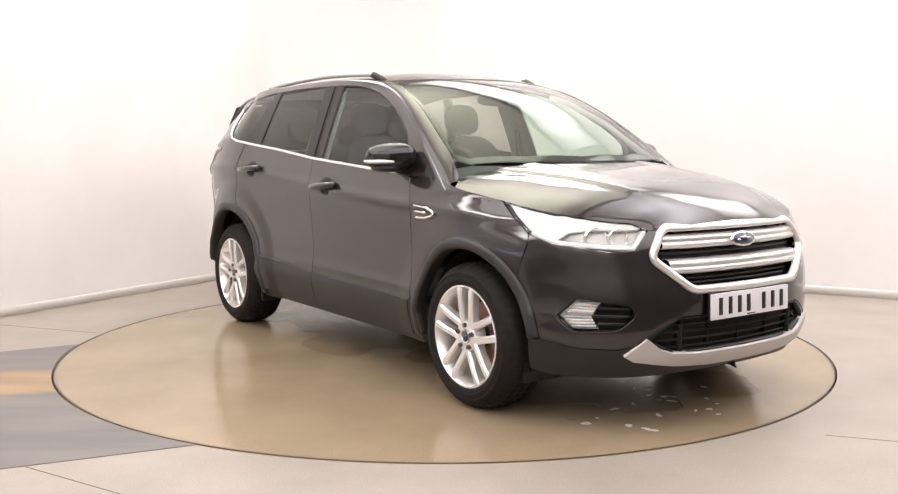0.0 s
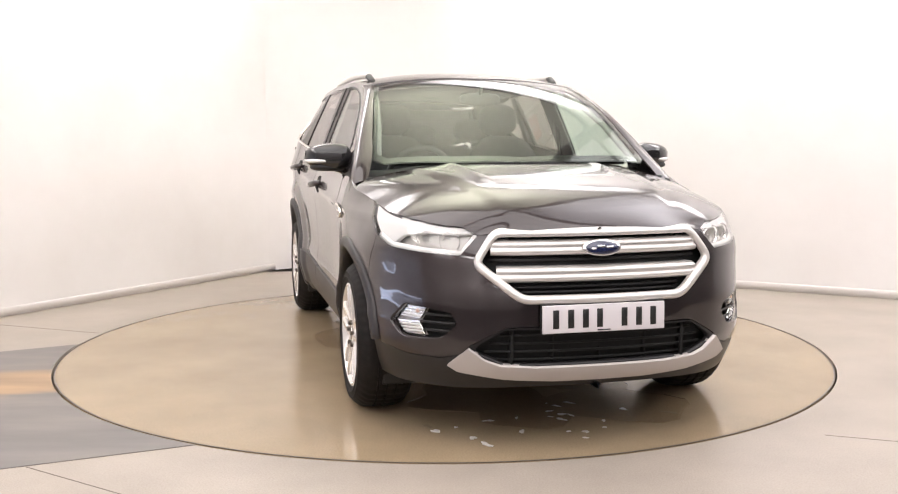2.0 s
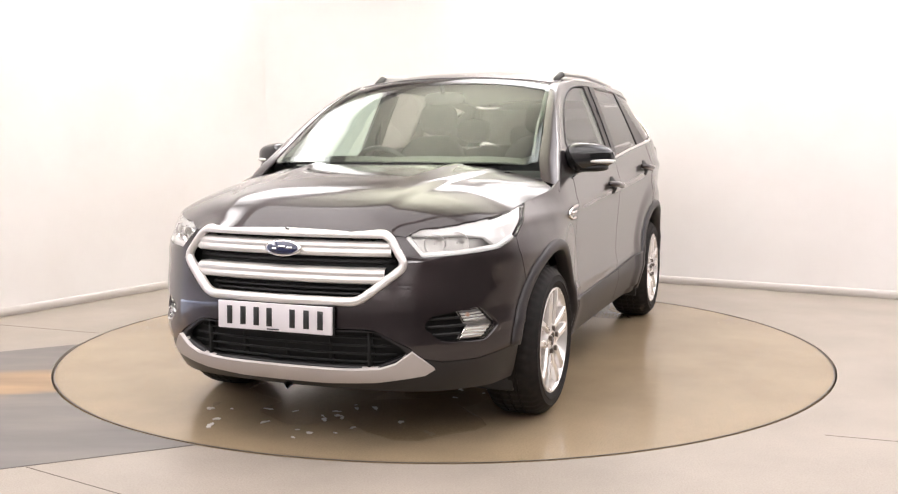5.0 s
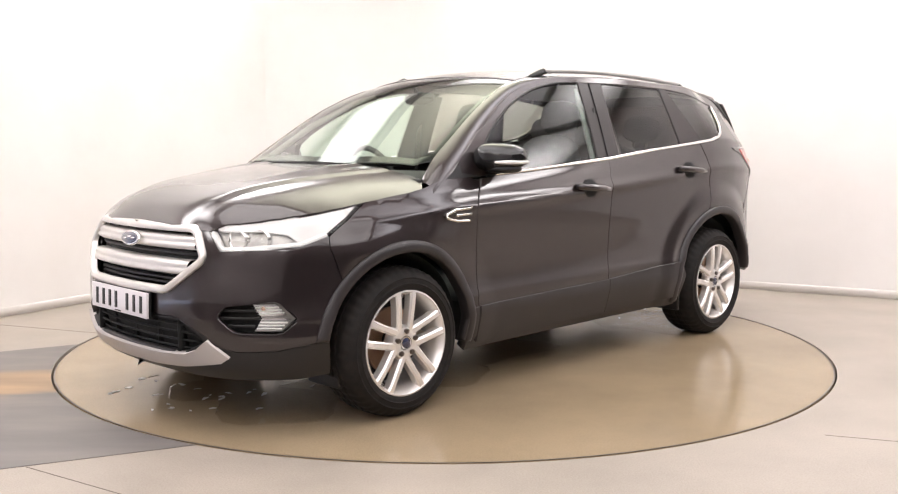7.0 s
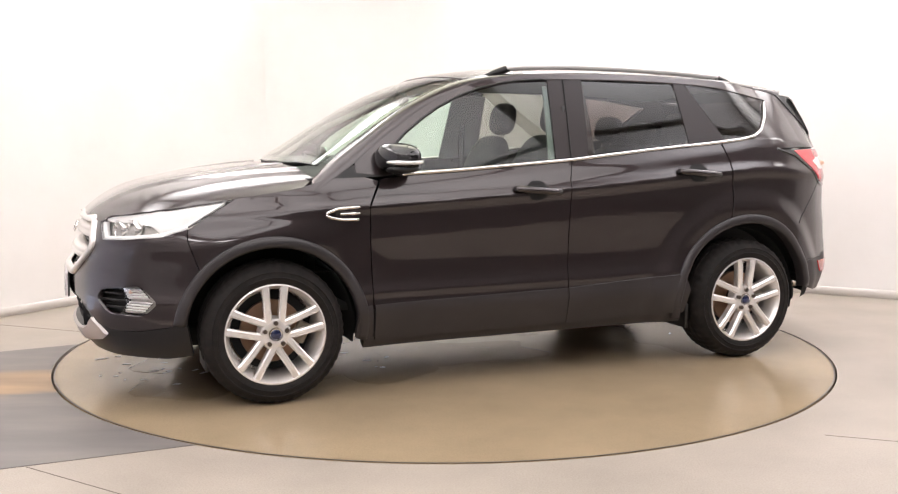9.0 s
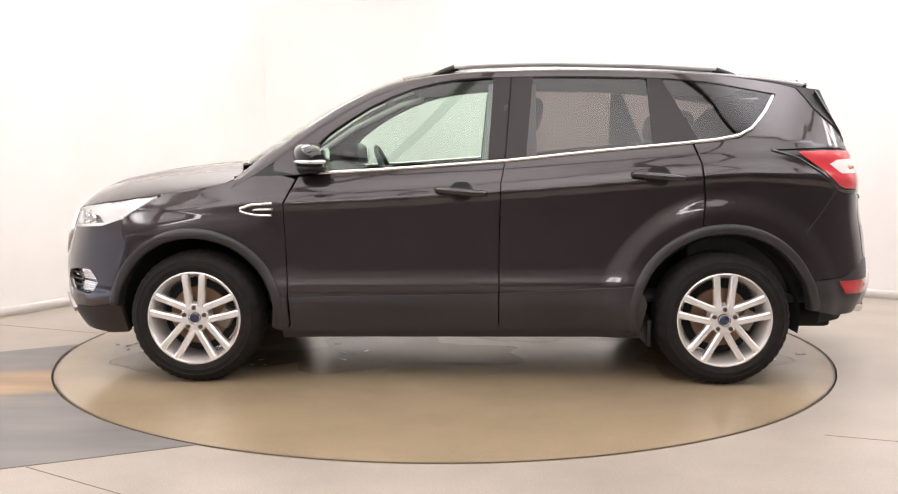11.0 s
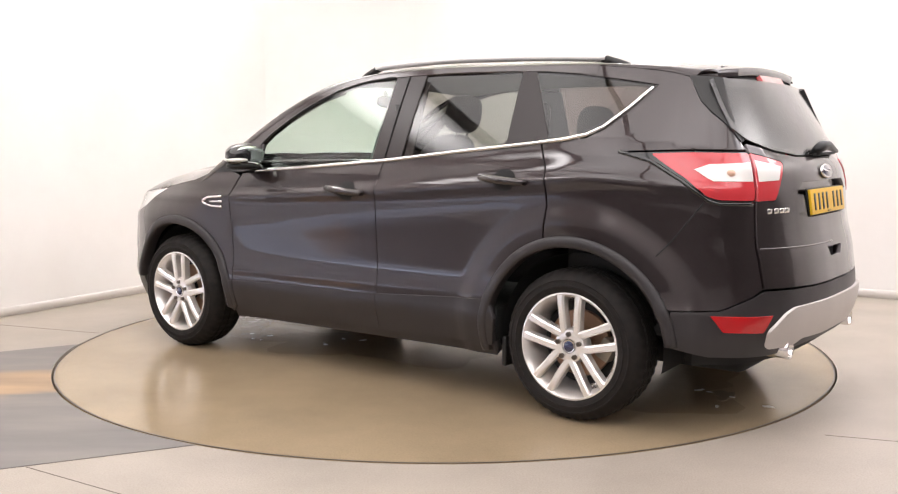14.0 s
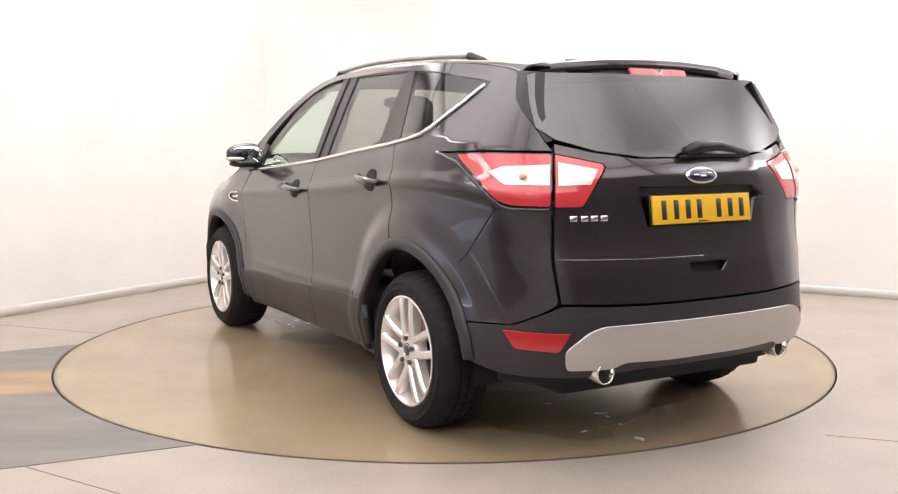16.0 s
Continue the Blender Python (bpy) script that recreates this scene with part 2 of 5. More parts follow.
def ceiling_light(name, L, W, label, glow):
    """A flat light panel: frame and glowing diffuser."""
    e = new(name)
    tagged(e, label, "light")
    fr = bmesh.new()
    for lo_, hi_ in (((-L / 2, -W / 2, -0.05), (L / 2, -W / 2 + 0.03, 0)), ((-L / 2, W / 2 - 0.03, -0.05), (L / 2, W / 2, 0)),
                     ((-L / 2, -W / 2 + 0.03, -0.05), (-L / 2 + 0.03, W / 2 - 0.03, 0)), ((L / 2 - 0.03, -W / 2 + 0.03, -0.05), (L / 2, W / 2 - 0.03, 0))):
        fr = joined(fr, box_bm(lo_, hi_))
    part("frame", fr, LIGHT_FRAME, e, smooth=False)
    part("diffuser", box_bm((-L / 2 + 0.03, -W / 2 + 0.03, -0.035), (L / 2 - 0.03, W / 2 - 0.03, -0.005)), glow, e, smooth=False)
    return e


# one warm soft box over the turntable, white panels over the rest; strips along three walls are added to brighten them
yaw_l, yaw_r = (math.degrees(math.atan2(w_.y, w_.x)) for w_ in (WAY_L, WAY_R))


def overhead(a, b):
    return CORNER + a * WAY_L + b * WAY_R + Vector((0, 0, ROOM_H - 0.002))


GRID_A, GRID_B = (2.56, 5.36, 8.16), (2.82, 5.62, 8.42)
soft = ceiling_light("overhead_light", 2.7, 2.7, "large warm flat soft box over the turntable, switched on", glow_m)
soft.matrix_basis = pose(*overhead(GRID_A[0], GRID_B[0]), 0, 0, yaw_r)
panel_places = [(a, b) for a in GRID_A[1:] for b in GRID_B]
for b in GRID_B[1:]:
    side = ceiling_light("side_light", 2.74, 2.74, "large square ceiling light panel, lit brighter than the rest", side_m)
    side["group"] = "bright side panels"
    side.matrix_basis = pose(*overhead(GRID_A[0], b), 0, 0, yaw_r)
first = ceiling_light("ceiling_light", 2.76, 2.76, "large flat square ceiling light panel, switched on", panel_m)
first["group"] = "ceiling panels"
for k, (a, b) in enumerate(panel_places):
    m = pose(*overhead(a, b), 0, 0, yaw_r)
    if k == 0:
        first.matrix_basis = m
    else:
        copy_thing(first, m)
# unseen fill strips for the walls and the car's flank
strip = ceiling_light("wall_fill_strip", 2.7, 1.12, "long narrow ceiling strip light, unseen, added to brighten walls and car", strip_m)
strip["group"] = "strip lights along the walls"
for k, (a, b, yw) in enumerate([(a, 0.72, yaw_l) for a in GRID_A] + [(a, b, yaw_r) for a in (0.60, 10.88) for b in GRID_B]):
    m = pose(*overhead(a, b), 0, 0, yw)
    if k == 0:
        strip.matrix_basis = m
    else:
        copy_thing(strip, m)

# ---------------------------------------------------------------- the turntable
turntable = new("turntable")
tagged(turntable, "round beige resin-topped turntable flush with the floor, damp and stained", "turntable")
part("top", lathe_bm([(0.0, -0.05), (0.0, 0.0), (DISC_R - 0.004, 0.0), (DISC_R - 0.004, -0.05)], 160, "z"), DISC, turntable, smooth=False)
part("edge_ring", lathe_bm([(DISC_R - 0.012, 0.0), (DISC_R - 0.012, 0.002), (DISC_R - 0.005, 0.002), (DISC_R - 0.0045, -0.05)], 160, "z"), STEEL, turntable, "dark steel edge", smooth=False)


def blot(rnd, cx, cy, r, z, lobes=28, stretch=1.0, spin=0.0):
    """A flat irregular patch with a thin rim."""
    ph = [rnd.uniform(0, 6.28) for _ in range(4)]
    pts = []
    for i in range(lobes):
        a = 2 * math.pi * i / lobes
        q = r * (1 + 0.30 * math.sin(2 * a + ph[0]) + 0.22 * math.sin(3 * a + ph[1]) + 0.14 * math.sin(5 * a + ph[2]) + 0.10 * math.sin(8 * a + ph[3]))
        u, v = q * math.cos(a) * stretch, q * math.sin(a)
        pts.append((cx + u * math.cos(spin) - v * math.sin(spin), cy + u * math.sin(spin) + v * math.cos(spin)))
    bm = bmesh.new()
    top = [bm.verts.new((x, y, z)) for x, y in pts]
    low = [bm.verts.new((cx + (x - cx) * 1.02, cy + (y - cy) * 1.02, 0.0002)) for x, y in pts]
    bm.faces.new(top)
    for i in range(lobes):
        bm.faces.new((low[i], low[(i + 1) % lobes], top[(i + 1) % lobes], top[i]))
    bmesh.ops.recalc_face_normals(bm, faces=bm.faces[:])
    return bm


rnd = random.Random(7)
WET = shader("wet_film", (0.25, 0.195, 0.13), 0.2)[0]
DAMP_SHADE = resin_floor("damp_shade_resin", (0.25, 0.185, 0.115), 0.2)
CHIP = shader("pale_flake", (0.52, 0.49, 0.45), 0.4)[0]
# damp areas where the car has dripped, with its shade and reflection painted in, then puddles and drops, then pale
# flakes
for x, y, r, st, sp in ((1.45, 0.1, 0.42, 1.2, 1.3), (0.75, 0.45, 0.30, 1.5, 0.4), (-1.5, 0.2, 0.42, 1.3, 1.1), (-0.6, -0.35, 0.35, 1.6, 0.1), (0.2, 0.2, 0.40, 1.5, 0.2)):
    part("damp_shade_patch", blot(rnd, x, y, r, 0.0006 + 0.0004 * (x + 2), 40, st, sp), DAMP_SHADE, turntable, "darker damp patch with the car's shade and reflection painted in", smooth=False)
for x, y, r, st, sp in ((-1.84, 0.18, 0.09, 1.5, 1.4), (1.68, -0.50, 0.03, 1.4, 0.2), (1.75, 0.62, 0.03, 1.8, 0.8)):
    part("puddle", blot(rnd, x, y, 0.6 * r, 0.0024, 30, st, sp), WET, turntable, "shallow water puddle", smooth=False)
for k in range(36):
    x, y = rnd.choice(((1.74, -0.3), (1.74, 0.12), (1.72, 0.2), (1.1, 0.6), (0.5, 0.42), (-1.8, 0.3)))
    x, y = x + rnd.gauss(0, 0.14), y + rnd.gauss(0, 0.14)
    part("flake", blot(rnd, x, y, rnd.uniform(0.004, 0.016), 0.003, 10, 1.8, rnd.uniform(0, 3)), CHIP, turntable, "", smooth=False)


# worn grey covering with brown streaks beside the turntable, and saw cuts in the floor
def covering():
    m, nt, b = shader("worn_covering", (0.2, 0.19, 0.19), 0.45)
    tc = nt.nodes.new("ShaderNodeTexCoord")
    mp = nt.nodes.new("ShaderNodeMapping")
    mp.inputs["Rotation"].default_value = (0, 0, radians(-28))
    mp.inputs["Scale"].default_value = (0.25, 1.0, 1.0)
    nt.links.new(tc.outputs["Object"], mp.inputs["Vector"])
    sep = nt.nodes.new("ShaderNodeSeparateXYZ")
    nt.links.new(mp.outputs["Vector"], sep.inputs["Vector"])
    n = nt.nodes.new("ShaderNodeTexNoise")
    n.inputs["Scale"].default_value, n.inputs["Detail"].default_value = 5.0, 8.0
    nt.links.new(mp.outputs["Vector"], n.inputs["Vector"])
    wob = nt.nodes.new("ShaderNodeMath")
    wob.operation = "MULTIPLY_ADD"
    wob.inputs[1].default_value = 0.35
    nt.links.new(n.outputs["Fac"], wob.inputs[0])
    nt.links.new(sep.outputs["Y"], wob.inputs[2])
    mr = nt.nodes.new("ShaderNodeMapRange")
    mr.inputs["From Min"].default_value, mr.inputs["From Max"].default_value = COVER_LO, COVER_HI
    nt.links.new(wob.outputs[0], mr.inputs["Value"])
    grey, brown = (0.160, 0.144, 0.138), (0.31, 0.205, 0.12)
    c = ramp(nt, mr.outputs[0], [(0.0, grey), (0.17, grey), (0.21, brown), (0.36, brown), (0.40, grey), (0.72, grey), (0.76, brown), (0.90, brown), (0.94, grey)])
    streak = ramp(nt, n.outputs["Fac"], [(0.3, (0.75, 0.75, 0.77)), (0.5, (1, 1, 1)), (0.7, (1.35, 1.3, 1.22))])
    nt.links.new(mixed(nt, 0.8, c.outputs["Color"], streak.outputs["Color"], "MULTIPLY"), b.inputs["Base Color"])
    bumped(nt, b, n.outputs["Fac"], 0.2, 0.001)
    return m


def v_of(x, y):
    return -x * math.sin(radians(28)) + y * math.cos(radians(28))


COVER_LO, COVER_HI = v_of(-1.68, -2.293) + 0.17, v_of(-2.63, -0.224) + 0.17
bm = bmesh.new()
arc_a = [math.radians(a) for a in np.linspace(180.7, 243.0, 40)]
edge = [((DISC_R + 0.008) * math.cos(a), (DISC_R + 0.008) * math.sin(a)) for a in arc_a]
loop = edge + [(-3.1, -2.90), (-4.6, -2.4), (-4.9, -1.5), (-3.35, -0.62)]
top = [bm.verts.new((x, y, 0.003)) for x, y in loop]
low = [bm.verts.new((x, y, 0.0)) for x, y in loop]
bm.faces.new(top)
for i in range(len(loop)):
    bm.faces.new((low[i], low[(i + 1) % len(loop)], top[(i + 1) % len(loop)], top[i]))
bmesh.ops.recalc_face_normals(bm, faces=bm.faces[:])
structure("floor_covering", bm, covering(), "worn grey floor covering with brown streaks beside the turntable")
SEAM = shader("saw_cut", (0.13, 0.11, 0.09), 0.8)[0]
for a, b in (((-1.60, -2.262), (-0.70, -2.83)), ((-2.25, 0.33), (-3.05, 0.635)), ((1.60, -1.89), (3.2, -2.43))):
    d = Vector((b[0] - a[0], b[1] - a[1], 0))
    bm = turned(box_bm((0, -0.0025, -0.004), (d.length, 0.0025, 0.0008)), pose(a[0], a[1], 0, 0, 0, math.degrees(math.atan2(d.y, d.x))))
    structure("floor_seam", bm, SEAM, "thin dark saw cut in the resin floor")

# ---------------------------------------------------------------- car materials
def car_paint():
    m, nt, b = shader("car_paint", (0.012, 0.0095, 0.0095), 0.36, 0.7, Coat_Weight=1.0, Coat_Roughness=0.02, Coat_IOR=1.6)
    fl = noise_at(nt, 900, 1, 0.5)
    c = ramp(nt, fl.outputs["Fac"], [(0.35, (0.0150, 0.0094, 0.0098)), (0.62, (0.0235, 0.0145, 0.0152)), (0.75, (0.072, 0.048, 0.050))])
    nt.links.new(c.outputs["Color"], b.inputs["Base Color"])
    dust = ramp(nt, noise_at(nt, 3.0, 5, 0.6).outputs["Fac"], [(0.35, (0.015,) * 3), (0.8, (0.04,) * 3)])
    nt.links.new(dust.outputs["Color"], b.inputs["Coat Roughness"])
    return m


def plastic(name, tone, rough, grain=350):
    m, nt, b = shader(name, tone, rough)
    if grain:
        bumped(nt, b, noise_at(nt, grain, 2).outputs["Fac"], 0.12, 0.0005)
    d = ramp(nt, noise_at(nt, 4, 5, 0.6).outputs["Fac"], [(0.3, tuple(v * 0.85 for v in tone)), (0.75, tuple(v * 1.2 for v in tone))])
    nt.links.new(d.outputs["Color"], b.inputs["Base Color"])
    return m


def pane(name, tint, gloss=1.0, ior=1.5, rough=0.01):
    """Thin glass: clear tinted pane with a Fresnel gloss."""
    m = bpy.data.materials.new(name)
    m.use_nodes = True
    nt = m.node_tree
    nt.nodes.remove(nt.nodes["Principled BSDF"])
    tr = nt.nodes.new("ShaderNodeBsdfTransparent")
    tr.inputs[0].default_value = (*tint, 1)
    gl = nt.nodes.new("ShaderNodeBsdfGlossy")
    gl.inputs["Color"].default_value = (gloss, gloss, gloss, 1)
    gl.inputs["Roughness"].default_value = rough
    lw = nt.nodes.new("ShaderNodeLayerWeight")
    lw.inputs["Blend"].default_value = 0.5
    pw = nt.nodes.new("ShaderNodeMath")
    pw.operation = "POWER"
    pw.inputs[1].default_value = 5.0
    ma = nt.nodes.new("ShaderNodeMath")
    ma.operation = "MULTIPLY_ADD"
    r0 = 1.3 * ((ior - 1) / (ior + 1)) ** 2
    ma.inputs[1].default_value, ma.inputs[2].default_value = 1 - r0, r0
    nt.links.new(lw.outputs["Facing"], pw.inputs[0])
    nt.links.new(pw.outputs[0], ma.inputs[0])
    mx = nt.nodes.new("ShaderNodeMixShader")
    nt.links.new(ma.outputs[0], mx.inputs[0])
    nt.links.new(tr.outputs[0], mx.inputs[1])
    nt.links.new(gl.outputs[0], mx.inputs[2])
    nt.links.new(mx.outputs[0], nt.nodes["Material Output"].inputs["Surface"])
    return m


PAINT = car_paint()
CLAD = plastic("grained_plastic", (0.022, 0.0185, 0.0195), 0.42)
VALANCE = plastic("valance_plastic", (0.0095, 0.0082, 0.0090), 0.38)
BLACK = plastic("black_plastic", (0.006, 0.0055, 0.0055), 0.45)
GLOSSBLACK = shader("gloss_black", (0.008, 0.008, 0.009), 0.12, 0, Coat_Weight=0.6)[0]
MATBLACK = shader("matt_black", (0.006, 0.006, 0.006), 0.8)[0]
CHROME = shader("chrome", (0.82, 0.80, 0.78), 0.12, 1.0)[0]
SATIN = shader("satin_silver", (0.72, 0.69, 0.66), 0.33, 0.6)[0]
SILVER = shader("silver_paint", (0.50, 0.465, 0.445), 0.40, 0.5)[0]
ALLOY = shader("alloy_silver", (0.84, 0.81, 0.79), 0.27, 0.65)[0]
BRAKE = shader("brake_steel", (0.28, 0.17, 0.11), 0.5, 0.6)[0]
CAST = shader("cast_metal", (0.33, 0.29, 0.23), 0.55, 0.6)[0]
NUT = shader("nut_steel", (0.10, 0.085, 0.075), 0.4, 0.9)[0]
RAIL = shader("rail_silver", (0.80, 0.78, 0.76), 0.3, 0.5)[0]
BLUE = shader("badge_blue", (0.008, 0.014, 0.06), 0.15, 0.0, Coat_Weight=1.0)[0]
SEAT = plastic("seat_cloth", (0.026, 0.025, 0.026), 0.85, 0)
TRIM_IN = plastic("dash_plastic", (0.035, 0.034, 0.034), 0.6, 0)
PALE_IN = plastic("pale_headlining", (0.42, 0.41, 0.38), 0.85, 0)
SCREEN_GLASS = pane("windscreen_glass", (0.80, 0.88, 0.82))
CLEAR_GLASS = pane("door_glass", (0.72, 0.84, 0.78))
PRIVACY = pane("privacy_glass", (0.37, 0.34, 0.33))
PILLAR = shader("pillar_black", (0.016, 0.0105, 0.0105), 0.3, 0, Specular_IOR_Level=0.35)[0]
GREY_IN = plastic("grey_pillar_lining", (0.30, 0.30, 0.29), 0.8, 0)
REAR_GLASS = pane("rear_privacy_glass", (0.05, 0.047, 0.047), 1.0, 1.85, 0.2)
LENS = pane("clear_lens", (0.92, 0.92, 0.92), 1.0, 1.45)
MIRROR = shader("mirror_glass", (0.74, 0.82, 0.77), 0.03, 1.0)[0]
LAMP_WHITE = shader("lamp_white", (0.80, 0.79, 0.77), 0.25, 0.0, Coat_Weight=1.0)[0]
LAMP_SILVER = shader("lamp_silver", (0.52, 0.50, 0.47), 0.25, 0.5)[0]
TAIL_WHITE = shader("tail_lamp_white", (0.78, 0.75, 0.72), 0.22, 0.0, Coat_Weight=1.0)[0]
BOWL = shader("lamp_bowl", (0.92, 0.91, 0.89), 0.1, 1.0)[0]
LAMP_RED = shader("lamp_red", (0.55, 0.035, 0.045), 0.2, 0.0, Coat_Weight=1.0)[0]
REFLEX_RED = shader("reflex_red", (0.40, 0.006, 0.008), 0.2, 0.0, Coat_Weight=1.0)[0]
AMBER = shader("amber_bulb", (0.70, 0.46, 0.34), 0.3)[0]
PLATE_WHITE = shader("plate_white", (0.72, 0.68, 0.70), 0.35)[0]
PLATE_YELLOW = shader("plate_yellow", (0.72, 0.42, 0.015), 0.35)[0]
INK = shader("plate_ink", (0.012, 0.012, 0.012), 0.4)[0]


def tyre_rubber():
    m, nt, b = shader("tyre_rubber", (0.010, 0.008, 0.0075), 0.75, 0.0, Specular_IOR_Level=0.3)
    n = noise_at(nt, 30, 5)
    c = ramp(nt, n.outputs["Fac"], [(0.3, (0.005, 0.0042, 0.004)), (0.75, (0.014, 0.0102, 0.0085))])
    nt.links.new(c.outputs["Color"], b.inputs["Base Color"])
    bumped(nt, b, noise_at(nt, 120, 2).outputs["Fac"], 0.2, 0.001)
    return m


RUBBER = tyre_rubber()


# ---------------------------------------------------------------- the car's form
def spline(*pts):
    """A smooth curve through (at, value) pairs in rising order."""
    xs = [p[0] for p in pts]
    ys = [p[1] for p in pts]
    n = len(xs)
    d = [(ys[i + 1] - ys[i]) / (xs[i + 1] - xs[i]) for i in range(n - 1)]
    m = [d[0]] + [(d[i - 1] * (xs[i + 1] - xs[i]) + d[i] * (xs[i] - xs[i - 1])) / (xs[i + 1] - xs[i - 1]) for i in range(1, n - 1)] + [d[-1]]

    def f(x):
        if x <= xs[0]:
            return ys[0] + m[0] * (x - xs[0])
        if x >= xs[-1]:
            return ys[-1] + m[-1] * (x - xs[-1])
        i = 0
        while x > xs[i + 1]:
            i += 1
        h = xs[i + 1] - xs[i]
        t = (x - xs[i]) / h
        return (ys[i] * (1 + 2 * t) * (1 - t) ** 2 + h * m[i] * t * (1 - t) ** 2 + ys[i + 1] * t * t * (3 - 2 * t) + h * m[i + 1] * t * t * (t - 1))
    return f


WB, WHEEL_Z, ARCH, ARCH_R = 1.345, 0.338, 0.445, 0.468


# plan outline of one half, from the nose round the side to the tail
PLAN = [(2.215, 0.0), (2.205, 0.2), (2.175, 0.4), (2.13, 0.53), (2.05, 0.66), (1.93, 0.775), (1.75, 0.86), (1.55, 0.900), (1.345, 0.912),
        (1.0, 0.897), (0.5, 0.885), (0.0, 0.885), (-0.5, 0.888), (-1.0, 0.897), (-1.345, 0.908), (-1.6, 0.893), (-1.8, 0.855),
        (-1.95, 0.80), (-2.075, 0.715), (-2.16, 0.58), (-2.212, 0.38), (-2.235, 0.18), (-2.238, 0.0)]
AT = [0.0]
for a, b in zip(PLAN, PLAN[1:]):
    AT.append(AT[-1] + math.dist(a, b))
PX = spline(*[(s, p[0]) for s, p in zip(AT, PLAN)])
PY = spline(*[(s, p[1]) for s, p in zip(AT, PLAN)])
S_END = AT[-1]
_tab = [(S_END * i / 1200, PX(S_END * i / 1200), PY(S_END * i / 1200)) for i in range(1201)]


def _between(table, value, column):
    """The way at which a falling column of the table passes the value, between its rows."""
    for a, b in zip(table, table[1:]):
        if b[column] <= value:
            return a[0] + (b[0] - a[0]) * min(1.0, max(0.0, (a[column] - value) / max(1e-9, a[column] - b[column])))
    return table[-1][0]


def S(x):
    """Way along the outline at which the side stands at x."""
    return _between(_tab, x, 1)


_nose = [(s, px, -py) for s, px, py in _tab[:500]]
_rear = [(s, px, -py) for s, px, py in reversed(_tab[700:])]


def FR(y):
    """Way along the outline at which the nose stands at y."""
    return math.copysign(_between(_nose, -abs(y), 2), y) if abs(y) > 1e-6 else 0.0


def RE(y):
    """Way along the outline at which the tail stands at y; counted on past the tail's middle for the right side."""
    s = _between(_rear, -abs(y), 2) if abs(y) > 1e-6 else S_END
    return s if y >= 0 else 2 * S_END - s


BELT = spline((-2.2, 1.19), (-2.0, 1.20), (-1.7, 1.235), (-1.4, 1.25), (-1.17, 1.23), (-0.25, 1.14), (0.62, 1.075), (1.1, 1.05), (2.3, 1.02))
NOSE = spline((0.2, -0.09), (0.3, -0.02), (0.4, 0.012), (0.5, 0.020), (0.62, 0.015), (0.7, -0.008), (0.8, -0.038), (0.88, -0.075), (0.95, -0.13), (1.05, -0.25))
FLANK = spline((0.2, -0.085), (0.26, -0.055), (0.34, -0.030), (0.42, -0.012), (0.5, -0.020), (0.6, -0.0225), (0.72, -0.0185), (0.82, -0.011), (0.90, -0.006), (0.95, -0.005), (0.985, -0.002),
               (1.03, -0.014), (1.09, -0.030), (1.14, -0.048))
TAIL = spline((0.25, -0.10), (0.37, -0.035), (0.46, 0.0), (0.57, 0.005), (0.66, -0.008), (0.75, -0.022), (0.85, -0.048), (0.95, -0.062), (1.05, -0.072), (1.12, -0.09), (1.2, -0.145))
LEAN = spline((-2.2, 0.15), (-1.95, 0.50), (-1.8, 0.68), (-1.63, 0.76), (-1.3, 0.54), (-0.9, 0.41), (0.5, 0.38), (1.0, 0.34))


